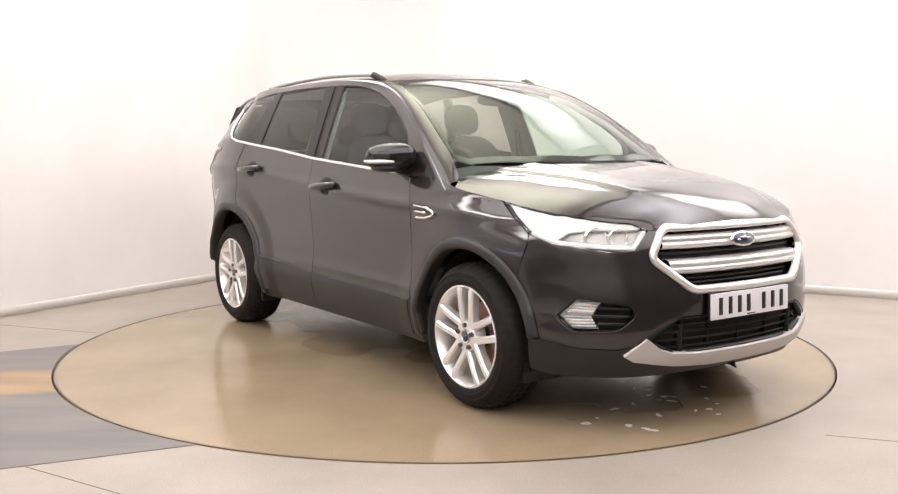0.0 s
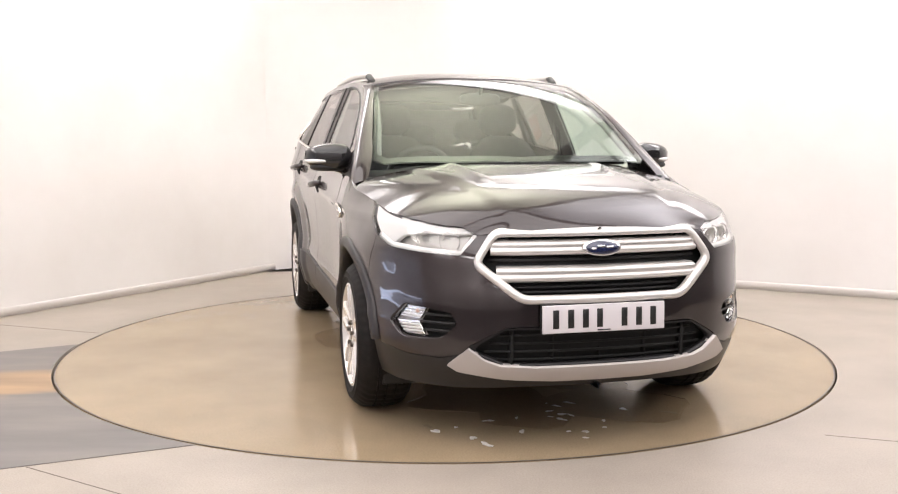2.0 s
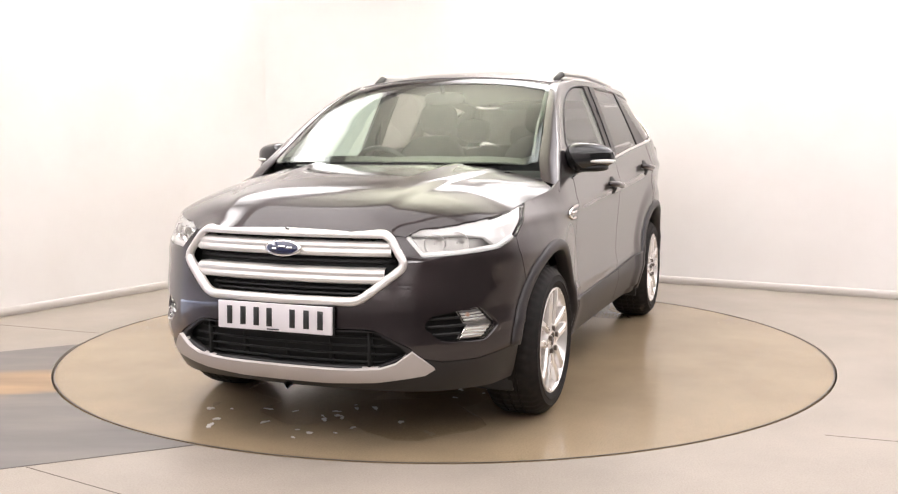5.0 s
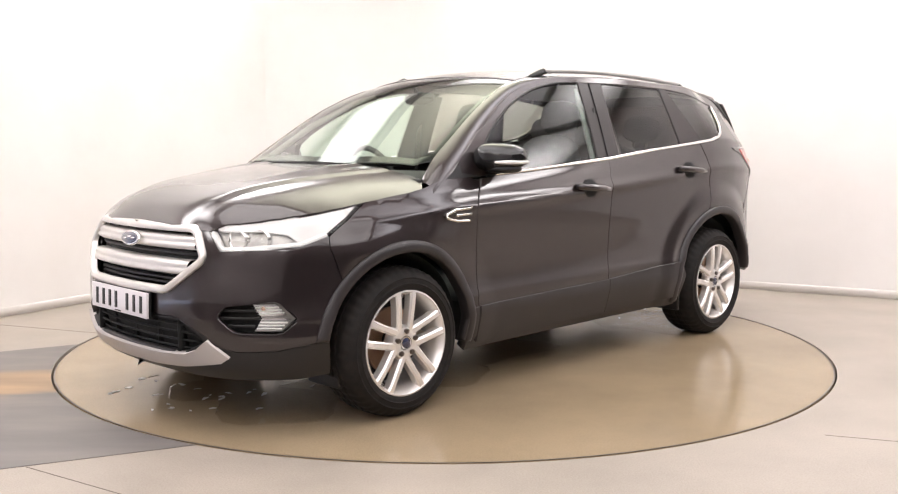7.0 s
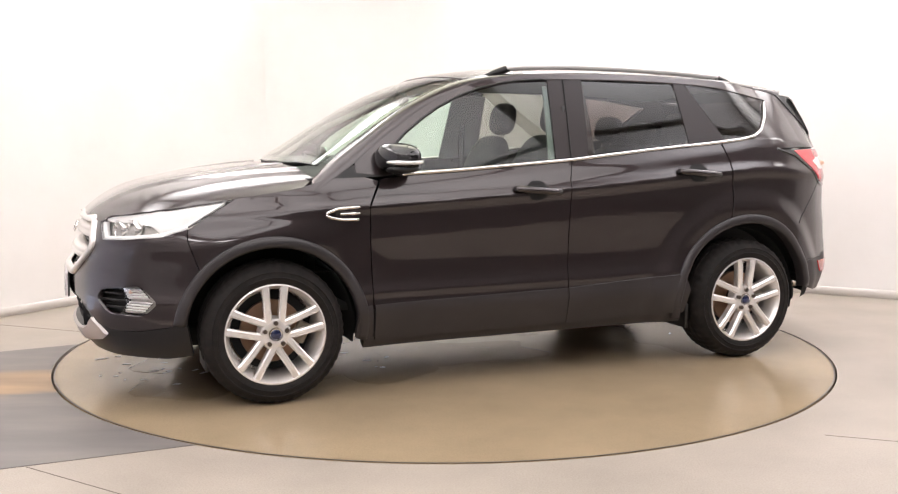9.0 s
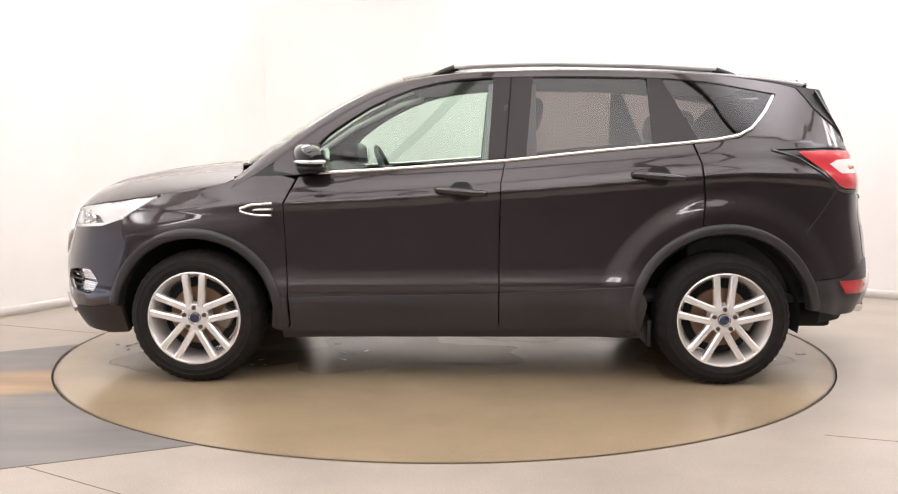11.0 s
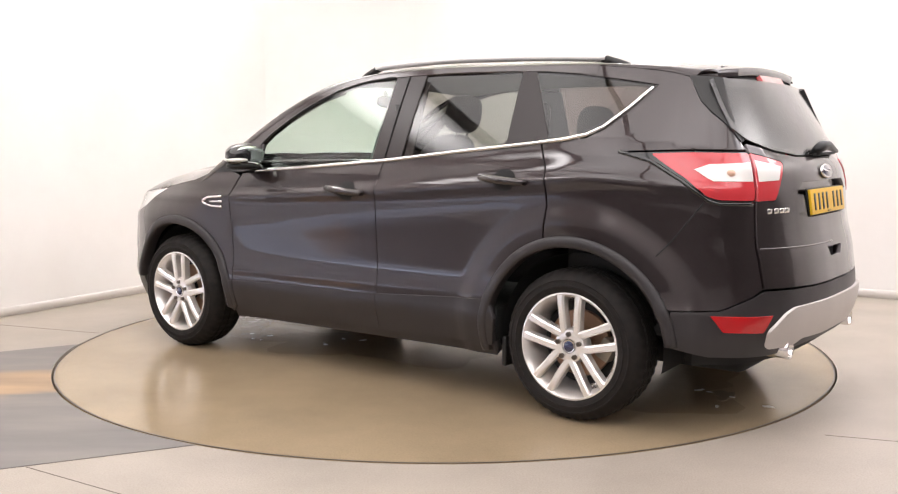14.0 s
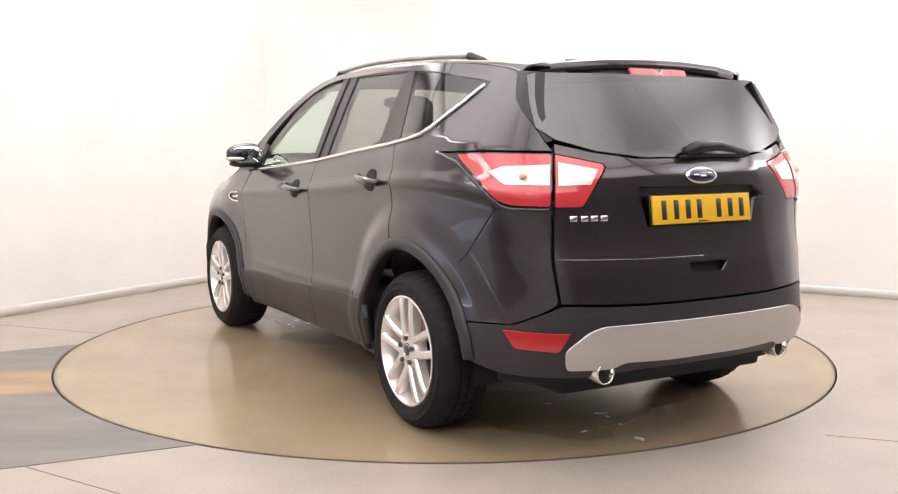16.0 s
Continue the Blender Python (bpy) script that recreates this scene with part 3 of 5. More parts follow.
def wrap(s, z, off=0.0):
    """The car's skin: a place by the way along the outline and the height; beyond the tail's middle or below zero lies the right side."""
    side = 1
    if s < 0:
        s, side = -s, -1
    if s > S_END:
        s, side = 2 * S_END - s, -1
    x, y = PX(s), PY(s)
    e = 1e-3
    if s < 2 * e:
        nx, ny = 1.0, 0.0
    elif s > S_END - 2 * e:
        nx, ny = -1.0, 0.0
    else:
        tx, ty = PX(s + e) - PX(s - e), PY(s + e) - PY(s - e)
        q = math.hypot(tx, ty)
        nx, ny = ty / q, -tx / q
    belt = BELT(x)
    zl = min(z, belt)
    zz = 0.42 + (zl - 0.42) * 0.72 / (belt - 0.42) if zl > 0.42 else zl
    rf, rr = math.hypot(x - WB, z - WHEEL_Z), math.hypot(x + WB, z - WHEEL_Z)
    calm = 1 - min(1.0, max(0.0, (x - 0.75) / 0.4))
    form = 0.008 * calm * math.exp(1 - math.sqrt(1 + ((zz - 0.985) / 0.022) ** 2)) + 0.009 * math.exp(1 - math.sqrt(1 + ((zz - 0.512) / 0.022) ** 2))
    qf, qr = min(1.0, max(0.0, 1 - (rf - 0.47) / 0.17)), min(1.0, max(0.0, 1 - (rr - 0.535) / 0.115))
    form += 0.009 * qf * qf * (3 - 2 * qf) + 0.022 * qr * qr * (3 - 2 * qr)
    nose_in = min(1.0, max(0.0, (x - 1.0) / 0.6))
    form -= 0.085 * nose_in * nose_in * (3 - 2 * nose_in) * max(0.0, min(1.0, (zl - 0.76) / 0.22)) ** 1.3
    o = ny * ny * (FLANK(zz) + form - 0.004) + (nx * nx * (NOSE(zl) if nx > 0 else TAIL(zl))) + off
    x, y = x + nx * o, y + ny * o
    if z > belt:
        t = z - belt
        y -= (LEAN(x) * t + 0.12 * t * t) * max(ny, 0.0)
        if nx < 0:
            x += 0.60 * t * -nx
    return Vector((x, side * y, z))


def skin(off=0.0):
    return lambda s, z: wrap(s, z, off)


HOOD_C = spline((1.0, 1.130), (1.2, 1.120), (1.4, 1.105), (1.7, 1.066), (1.85, 1.036), (2.0, 0.988), (2.08, 0.945), (2.14, 0.894), (2.2, 0.82))
HOOD_Y = spline((1.0, 0.86), (1.25, 0.855), (1.5, 0.84), (1.7, 0.80), (1.85, 0.745), (2.0, 0.64), (2.1, 0.50), (2.2, 0.30))
HOOD_Z = spline((1.0, 1.05), (1.25, 1.01), (1.5, 0.975), (1.7, 0.945), (1.85, 0.925), (2.0, 0.90), (2.1, 0.88), (2.2, 0.82))


def _edge(x):
    z = HOOD_Z(x)
    a, b = 0.02, S(0.5)
    for _ in range(30):
        m = (a + b) / 2
        a, b = (m, b) if wrap(m, z).x > x else (a, m)
    return wrap(a, z).y


HOOD_Y = spline(*[(x, _edge(x)) for x in (1.0, 1.15, 1.3, 1.5, 1.7, 1.85, 1.95, 2.03, 2.08)], (2.14, 0.40), (2.2, 0.30))


def bonnet_top(x, y):
    q = abs(y) / HOOD_Y(x)
    ridge = 0.36 + (2.1 - x) * 0.22
    z = HOOD_C(x) - (HOOD_C(x) - HOOD_Z(x)) * q ** 3.6
    d = (abs(y) - ridge) / 0.035
    fade = max(0.0, min(1.0, (2.12 - x) / 0.25))
    u = min(1.0, max(0.0, 0.5 - 0.5 * d))
    d2 = (abs(y) - 0.32 - (1.75 - x) * 0.10) / 0.02
    crest = 0.010 * max(0.0, min(1.0, (1.78 - x) / 0.45)) * math.exp(1 - math.sqrt(1 + d2 * d2))
    return Vector((x, y, z + 0.010 * fade * u * u * (3 - 2 * u) + crest - 0.004))


ROOF_C = spline((-2.0, 1.545), (-1.85, 1.572), (-1.7, 1.595), (-1.3, 1.632), (-0.8, 1.655), (-0.3, 1.66), (0.06, 1.642), (0.35, 1.592), (0.59, 1.502), (0.92, 1.315), (1.24, 1.115), (1.4, 1.01))


def roof_top(x, y):
    a = abs(y)
    return Vector((x, y, ROOF_C(x) - 0.055 * (a / 0.6) ** 2.3 - 3.2 * max(0.0, a - (0.58 + 0.10 * min(1.0, max(0.0, x - 0.3)))) ** 2))


def lifted(f, up):
    return lambda x, y: f(x, y) + Vector((0, 0, up))


def dense(loop, step):
    out = []
    for a, b in zip(loop, loop[1:] + loop[:1]):
        n = max(1, math.ceil(math.dist(a, b) / step))
        out += [(a[0] + (b[0] - a[0]) * i / n, a[1] + (b[1] - a[1]) * i / n) for i in range(n)]
    return out


def rounded(loop, r=0.02, n=3):
    """Rounds the corners of a flat loop."""
    out = []
    k = len(loop)
    for i in range(k):
        p, c, q = (Vector(loop[(i + j) % k]) for j in (-1, 0, 1))
        a, b = p - c, q - c
        d = min(r, a.length * 0.45, b.length * 0.45)
        a, b = c + a.normalized() * d, c + b.normalized() * d
        for j in range(n + 1):
            t = j / n
            out.append(tuple(a * (1 - t) ** 2 + c * 2 * t * (1 - t) + b * t * t))
    return out


def inside(p, loop):
    hit = False
    x, y = p
    for (ax, ay), (bx, by) in zip(loop, loop[1:] + loop[:1]):
        if (ay > y) != (by > y) and x < (bx - ax) * (y - ay) / (by - ay) + ax:
            hit = not hit
    return hit


def sheet(name, f, loop, material, holes=(), step=0.035, thick=0.018, flip=False, mirror=False):
    """A trimmed panel of the surface f inside a flat loop, with holes, and a turned-in rim that gives it its thickness."""
    loops = [dense(list(l), step) for l in (loop, *holes)]
    pts, edges = [], []
    for l in loops:
        k = len(pts)
        pts += l
        edges += [(k + i, k + (i + 1) % len(l)) for i in range(len(l))]
    xs, ys = [p[0] for p in loops[0]], [p[1] for p in loops[0]]
    rim = np.array(pts)
    nx, ny = int((max(xs) - min(xs)) / step), int((max(ys) - min(ys)) / step)
    for i in range(1, nx + 1):
        for j in range(1, ny + 1):
            p = (min(xs) + i * step, min(ys) + j * step)
            if np.min((rim[:, 0] - p[0]) ** 2 + (rim[:, 1] - p[1]) ** 2) > (0.45 * step) ** 2 and inside(p, loops[0]) and not any(inside(p, h) for h in loops[1:]):
                pts.append(p)
    v2, _, faces, *_ = delaunay_2d_cdt([Vector(p) for p in pts], edges, [], 2, 1e-7)
    sg = -1 if flip else 1
    e = 2e-3
    co, no = [], []
    for u, v in v2:
        co.append(f(u, v))
        n = (f(u + e, v) - f(u - e, v)).cross(f(u, v + e) - f(u, v - e))
        no.append((n * sg).normalized())
    tri = []
    count = {}
    for t in faces:
        t = list(t)
        mid = tuple(sum(v2[k][i] for k in t) / 3 for i in (0, 1))
        if not inside(mid, loops[0]) or any(inside(mid, h) for h in loops[1:]):
            continue
        g = (co[t[1]] - co[t[0]]).cross(co[t[2]] - co[t[0]])
        if g.dot(no[t[0]]) < 0:
            t = t[::-1]
        tri.append(tuple(t))
        for a, b in zip(t, t[1:] + t[:1]):
            count[(a, b)] = True
    if thick:
        for a, b in [k for k in count if (k[1], k[0]) not in count]:
            out = (co[b] - co[a]).cross(no[a]).normalized()
            k = len(co)
            co += [co[a], co[b], co[b] - thick * no[b], co[a] - thick * no[a]]
            no += [(out + no[a]).normalized(), (out + no[b]).normalized(), out, out]
            tri.append((k + 1, k, k + 3, k + 2))
    if mirror:
        co = [Vector((c.x, -c.y, c.z)) for c in co]
        no = [Vector((n.x, -n.y, n.z)) for n in no]
        tri = [t[::-1] for t in tri]
    me = mesh_of(name, co, tri, material)
    me.normals_split_custom_set_from_vertices([tuple(n) for n in no])
    return me


def both(name, f, loop, material, parent, label="", **kw):
    """The same panel on the left and on the right side."""
    return [part(name, sheet(name, f, loop, material, mirror=mr, **kw), None, parent, label) for mr in (False, True)]


def ball_bm(size, power=2.6, n=20, m=12):
    """A rounded block (superellipsoid) of the given half sizes."""
    bm = bmesh.new()
    bmesh.ops.create_uvsphere(bm, u_segments=n, v_segments=m, radius=1)
    for v in bm.verts:
        r = sum(abs(c) ** power for c in v.co) ** (1 / power)
        v.co = Vector([c / r * size[i] for i, c in enumerate(v.co)])
    return bm


def along(f, path, radius, n=8, flat=1.0, step=0.03):
    """A bar that follows a flat path laid on the surface f."""
    pts = []
    for a, b in zip(path, path[1:]):
        k = max(1, math.ceil(math.dist(a, b) / step))
        pts += [(a[0] + (b[0] - a[0]) * i / k, a[1] + (b[1] - a[1]) * i / k) for i in range(k)]
    pts.append(path[-1])
    return tube_bm([f(*p) for p in pts], radius, n, flat)


def mirrored(bm):
    bm.transform(Matrix.Diagonal((1, -1, 1, 1)))
    bmesh.ops.reverse_faces(bm, faces=bm.faces[:])
    return bm


def pair(name, make, material, parent, label=""):
    """Left and right copies of a part; make() gives its left bmesh."""
    return [part(name, make(), material, parent, label), part(name, mirrored(make()), material, parent, label)]


def arc(cx, cz, r, a0, a1, n=22):
    return [(cx + r * math.cos(math.radians(a0 + (a1 - a0) * i / n)), cz + r * math.sin(math.radians(a0 + (a1 - a0) * i / n))) for i in range(n + 1)]


def on_side(pts):
    """From (x, height) to (way, height)."""
    return [(S(x), z) for x, z in pts]


# ---------------------------------------------------------------- the car
car = new("car")
tagged(car, "dark grey five-door SUV with chrome grille, silver alloys and roof rails", "car")

# dark inner shell behind the seams
inner = bmesh.new()
ring = [S_END * i / 70 for i in range(71)]
ring = ring + [2 * S_END - s for s in reversed(ring[1:-1])]
LV = (0.30, 0.45, 0.62, 0.78, 0.86)
rows = [[inner.verts.new(wrap(s, z, -0.05)) for s in ring] for z in LV]
for a, b in zip(rows, rows[1:]):
    for i in range(len(ring)):
        s = ring[i] if ring[i] < S_END else 2 * S_END - ring[i]
        if min(abs(PX(s) - WB), abs(PX(s) + WB)) < 0.46 and PY(s) > 0.7:
            continue
        j = (i + 1) % len(ring)
        inner.faces.new((a[i], a[j], b[j], b[i]))
part("inner_shell", inner, MATBLACK, car)
part("underbody", joined(box_bm((-2.0, -0.55, 0.24), (2.0, 0.55, 0.34), 0.03), box_bm((-0.9, -0.8, 0.27), (0.9, 0.8, 0.36), 0.02)), MATBLACK, car)
for x in (WB, -WB):
    def well(x=x):
        bm = bmesh.new()
        rws = [[bm.verts.new((x + r * math.cos(t), y, WHEEL_Z + r * math.sin(t))) for t in [math.radians(-12 + 204 * i / 26) for i in range(27)]]
               for r, y in ((0.02, 0.5), (0.395, 0.5), (0.405, 0.80))]
        for a, b in zip(rws, rws[1:]):
            for i in range(26):
                bm.faces.new((a[i], a[i + 1], b[i + 1], b[i]))
        return bm
    pair("wheel_well", well, MATBLACK, car)

# ---- painted panels, side
arch_f = arc(WB, WHEEL_Z, ARCH, 42, 186)
arch_r = arc(-WB, WHEEL_Z, ARCH, -6, 162)
fender = on_side([(0.866, 0.33), (0.869, 0.55), (0.881, 0.93), (0.822, 1.045), (0.93, 1.075), (1.09, 1.052), (1.22, 1.012), (1.35, 0.995), (1.515, 0.967),
                  (1.60, 0.920), (1.70, 0.859), (1.731, 0.836), (1.731, 0.79)] + arch_f)
both("front_wing", skin(), fender, PAINT, car, step=0.018)
front_door = on_side([(0.860, 0.425), (0.8645, 0.60), (0.8765, 0.92), (0.803, 1.055), (0.64, 1.071), (0.2, 1.101), (-0.238, 1.133), (-0.216, 1.03), (-0.210, 0.80), (-0.208, 0.44)])
doors_f = both("front_door", skin(), front_door, PAINT, car, step=0.018)
rear_door = on_side(
    [(-0.214, 0.442), (-0.216, 0.80), (-0.222, 1.03), (-0.243, 1.134), (-0.70, 1.181), (-1.165, 1.224), (-1.208, 1.12), (-1.226, 0.95), (-1.213, 0.795)]
    + arc(-WB, WHEEL_Z, ARCH_R + 0.004, 74, 22, 10)[1:] + [(-0.91, 0.47)])
doors_r = both("rear_door", skin(), rear_door, PAINT, car, step=0.018)
QE = RE(0.685)
quarter = (on_side([(-1.222, 0.80), (-1.236, 0.95), (-1.218, 1.12), (-1.176, 1.226), (-1.40, 1.246), (-1.50, 1.31), (-1.655, 1.462), (-1.665, 1.476), (-1.36, 1.522), (-1.10, 1.556),
                     (-1.09, 1.585), (-1.40, 1.572), (-1.70, 1.535)])
           + [(S(-1.81), 1.515), (S(-1.885), 1.40), (RE(0.765), 1.30), (RE(0.71), 1.225), (QE, 1.198), (S(-1.85), 1.201), (S(-1.585), 1.194), (S(-1.72), 1.140), (S(-1.832), 1.068), (S(-1.925), 0.998), (RE(0.79), 0.983), (QE, 0.979), (QE, 0.8), (RE(0.66), 0.63), (RE(0.70), 0.60), (S(-1.98), 0.545)]
           + on_side([(-1.775, 0.54)] + arc(-WB, WHEEL_Z, ARCH_R, 153, 76)))
both("rear_quarter", skin(), quarter, PAINT, car, step=0.018)

# ---- front bumper
HEAD_LOW = [(FR(0.505), 0.868), (FR(0.575), 0.782), (FR(0.70), 0.788), (S(1.85), 0.803), (S(1.735), 0.84)]
HEAD_TOP = [(S(1.52), 0.970), (S(1.70), 0.938), (S(1.85), 0.916), (FR(0.65), 0.892)]
GRILLE = [(0.445, 0.872), (0.515, 0.752), (0.335, 0.612)]
FOG = [(0.765, 0.582), (0.60, 0.556), (0.572, 0.512), (0.635, 0.448), (0.775, 0.440), (0.815, 0.50)]
LOWER = [(0.40, 0.492), (0.50, 0.43), (0.52, 0.40), (0.40, 0.345)]


def hexed(half, z_pairs=None):
    """A symmetric loop from the corners of its left half, top to bottom."""
    return [(FR(y), z) for y, z in half] + [(FR(-y), z) for y, z in reversed(half)]


bump_half = [(FR(0.47), 0.876)] + HEAD_LOW + [(S(1.7365), 0.80), (S(1.736), 0.79)] + on_side(arc(WB, WHEEL_Z, ARCH, 41.2, 14, 6)) + [(S(1.79), 0.40), (S(1.95), 0.372), (FR(0.64), 0.37), (FR(0.56), 0.39),
             (FR(0.53), 0.43), (FR(0.40), 0.50), (FR(0.36), 0.505)]
bumper = bump_half + [(-s, z) for s, z in reversed(bump_half)]
fog_l = rounded([(FR(y), z) for y, z in FOG], 0.03)
fog_r = [(-s, z) for s, z in fog_l]
part("front_bumper", sheet("front_bumper", skin(), bumper, PAINT, holes=[rounded(hexed(GRILLE), 0.02), fog_l, fog_r], step=0.03, thick=0.03), None, car)
low_half = [(FR(0.36), 0.498), (FR(0.41), 0.493), (FR(0.535), 0.422), (FR(0.57), 0.384), (FR(0.64), 0.364), (S(1.95), 0.366), (S(1.80), 0.394), (S(1.745), 0.392), (S(1.73), 0.25), (S(1.85), 0.235), (FR(0.6), 0.235), (FR(0.3), 0.245)]
part("lower_bumper", sheet("lower_bumper", skin(-0.004), low_half + [(-s, z) for s, z in reversed(low_half)], VALANCE, holes=[rounded(hexed(LOWER), 0.02)], thick=0.03), None, car, "dark grained plastic valance")
skid = [(0.28, 0.335), (0.42, 0.345), (0.475, 0.365), (0.535, 0.415), (0.615, 0.34), (0.58, 0.315), (0.40, 0.285), (0.20, 0.272)]
part("skid_plate", sheet("skid_plate", skin(0.014), [(FR(y), z) for y, z in skid] + [(FR(-y), z) for y, z in reversed(skid)], SILVER, thick=0.03), None, car, "satin silver skid plate")
part("air_deflector", box_bm((1.62, -0.80, 0.165), (1.66, -0.58, 0.30), 0.01), BLACK, car)
part("air_deflector", box_bm((1.62, 0.58, 0.165), (1.66, 0.80, 0.30), 0.01), BLACK, car)

# ---- grille
grille = part("grille", sheet("grille_back", skin(-0.075), hexed([(0.46, 0.88), (0.53, 0.755), (0.35, 0.60)]), MATBLACK, thick=0), None, car, "chrome-framed grille with two satin bars")
frame_path = rounded([(FR(y), z) for y, z in GRILLE] + [(FR(-y), z) for y, z in reversed(GRILLE)], 0.035, 5)


def frame_ring(path, off, wide, deep):
    """A raised frame that follows a closed path on the skin, with a rounded section."""
    cx, cz = sum(p[0] for p in path) / len(path), sum(p[1] for p in path) / len(path)
    path = dense(path, 0.025)
    sec = [(-0.5, -1), (-0.5, 0.3), (-0.3, 0.85), (0.05, 1.0), (0.35, 0.7), (0.5, 0.1), (0.5, -1)]
    bm = bmesh.new()
    rws = []
    n = len(path)
    for i in range(n):
        a, b = path[i - 1], path[(i + 1) % n]
        t = Vector((b[0] - a[0], b[1] - a[1])).normalized()
        m = Vector((t.y, -t.x))
        if m.dot(Vector((path[i][0] - cx, path[i][1] - cz))) < 0:
            m = -m
        rws.append([bm.verts.new(wrap(path[i][0] + m.x * wide * u, path[i][1] + m.y * wide * u, off + deep * v)) for u, v in sec])
    for i in range(n):
        for j in range(len(sec) - 1):
            bm.faces.new((rws[i][j], rws[(i + 1) % n][j], rws[(i + 1) % n][j + 1], rws[i][j + 1]))
    bmesh.ops.recalc_face_normals(bm, faces=bm.faces[:])
    return bm


part("grille_frame", frame_ring(frame_path, 0.006, 0.034, 0.014), SATIN, grille, "bright satin frame")
for z, hw, b0, b1 in ((0.812, 0.458, -1, 0), (0.708, 0.435, 0, 1)):
    def blade(z=z, hw=hw):
        bm = bmesh.new()
        sec = [(0.030, -0.05), (0.030, -0.012), (0.022, 0.002), (0.010, 0.008), (0.004, 0.002), (-0.004, 0.002), (-0.010, 0.008), (-0.022, 0.002), (-0.030, -0.012), (-0.030, -0.05)]
        n = 44
        rws = []
        for i in range(n + 1):
            y = hw * (2 * i / n - 1)
            rws.append([bm.verts.new(wrap(FR(y) if abs(y) > 1e-4 else 0.0, z + dz, o)) for dz, o in sec])
        for a, b in zip(rws, rws[1:]):
            for j in range(len(sec) - 1):
                bm.faces.new((a[j], a[j + 1], b[j + 1], b[j]))
        bmesh.ops.recalc_face_normals(bm, faces=bm.faces[:])
        return bm
    part("grille_bar", blade(), SATIN, grille, "satin silver double bar")
for z, hw in ((0.855, 0.43), (0.762, 0.47), (0.655, 0.36), (0.635, 0.33)):
    part("grille_slat", tube_bm([wrap(FR(hw * (i / 12 - 1)) if i != 12 else 0.0, z, -0.04) for i in range(25)], 0.008, 6), BLACK, grille)
for i in range(9):
    y = -0.36 + 0.09 * i
    part("grille_rib", box_bm((2.06, y - 0.004, 0.63), (2.11, y + 0.004, 0.86)), BLACK, grille)


def oval_badge(parent, at, tilt, w=0.083, h=0.034, side=1):
    m = Matrix.Translation(at) @ Matrix.Rotation(math.radians(tilt), 4, "Y") @ Matrix.Rotation(math.radians(90 * side), 4, "Y")

    def disc(w_, h_, t0, t1):
        bm = lathe_bm([(0.0, t0), (1.0, t0), (1.0, t1 * 0.6), (0.93, t1), (0.0, t1)], 40, "z")
        for v in bm.verts:
            v.co = Vector((v.co.y * 0 + v.co.x * h_, v.co.y * w_, v.co.z))
        return turned(bm, m)
    b = part("badge", disc(w, h, 0.0, 0.010), CHROME, parent, "blue oval badge with a chrome rim")
    part("badge_face", disc(w * 0.88, h * 0.82, 0.008, 0.0125), BLUE, b)
    bm = bmesh.new()
    for y0, y1, x0 in ((-0.048, -0.026, 0.006), (-0.02, 0.012, -0.004), (0.018, 0.046, 0.0)):
        bm = joined(bm, turned(box_bm((x0 - 0.004, y0, 0.012), (x0 + 0.004, y1, 0.0145), 0.001, 1), m))
    part("badge_script", bm, CHROME, b)


oval_badge(grille, wrap(0.0, 0.808, 0.010), -20)

# ---- lower intake
intake = part("lower_intake", sheet("lower_intake", skin(-0.07), hexed([(0.42, 0.51), (0.52, 0.43), (0.53, 0.39), (0.42, 0.335)]), MATBLACK, thick=0), None, car)
for z, hw in ((0.465, 0.42), (0.432, 0.46), (0.398, 0.48), (0.365, 0.43)):
    part("intake_slat", tube_bm([wrap(FR(hw * (i / 12 - 1)) if i != 12 else 0.0, z, -0.035) for i in range(25)], 0.005, 6), MATBLACK, intake)
for y in (-0.37, -0.2, 0.0, 0.2, 0.37):
    part("intake_post", box_bm((2.13, y - 0.005, 0.35), (2.175, y + 0.005, 0.49)), MATBLACK, intake)

# ---- number plates: the writing stands as plain bars
def number_plate(at, rx, material, label, side):
    m = at @ pose(0, 0, 0, 0, 0, 0)
    p = part("number_plate", turned(box_bm((-0.006, -0.26, -0.0555), (0.006, 0.26, 0.0555), 0.003), m), material, car, label)
    part("plate_backing", turned(box_bm((-0.016, -0.265, -0.060), (-0.007, 0.265, 0.060), 0.003), m), BLACK, p)
    for k, y in enumerate((-0.205, -0.142, -0.080, -0.020, 0.085, 0.148, 0.210)):
        part("plate_bar", turned(box_bm((0.0055, y - 0.0125, -0.037), (0.0075, y + 0.0125, 0.037), 0.0005, 1), m), INK, p)
    part("plate_bar", turned(box_bm((0.0055, -0.03, -0.0505), (0.0075, 0.025, -0.0455)), m), INK, p)


number_plate(Matrix.Translation((2.247, -0.011, 0.537)) @ Matrix.Rotation(math.radians(-2), 4, "Y"), 0, PLATE_WHITE, "white front number plate", 1)

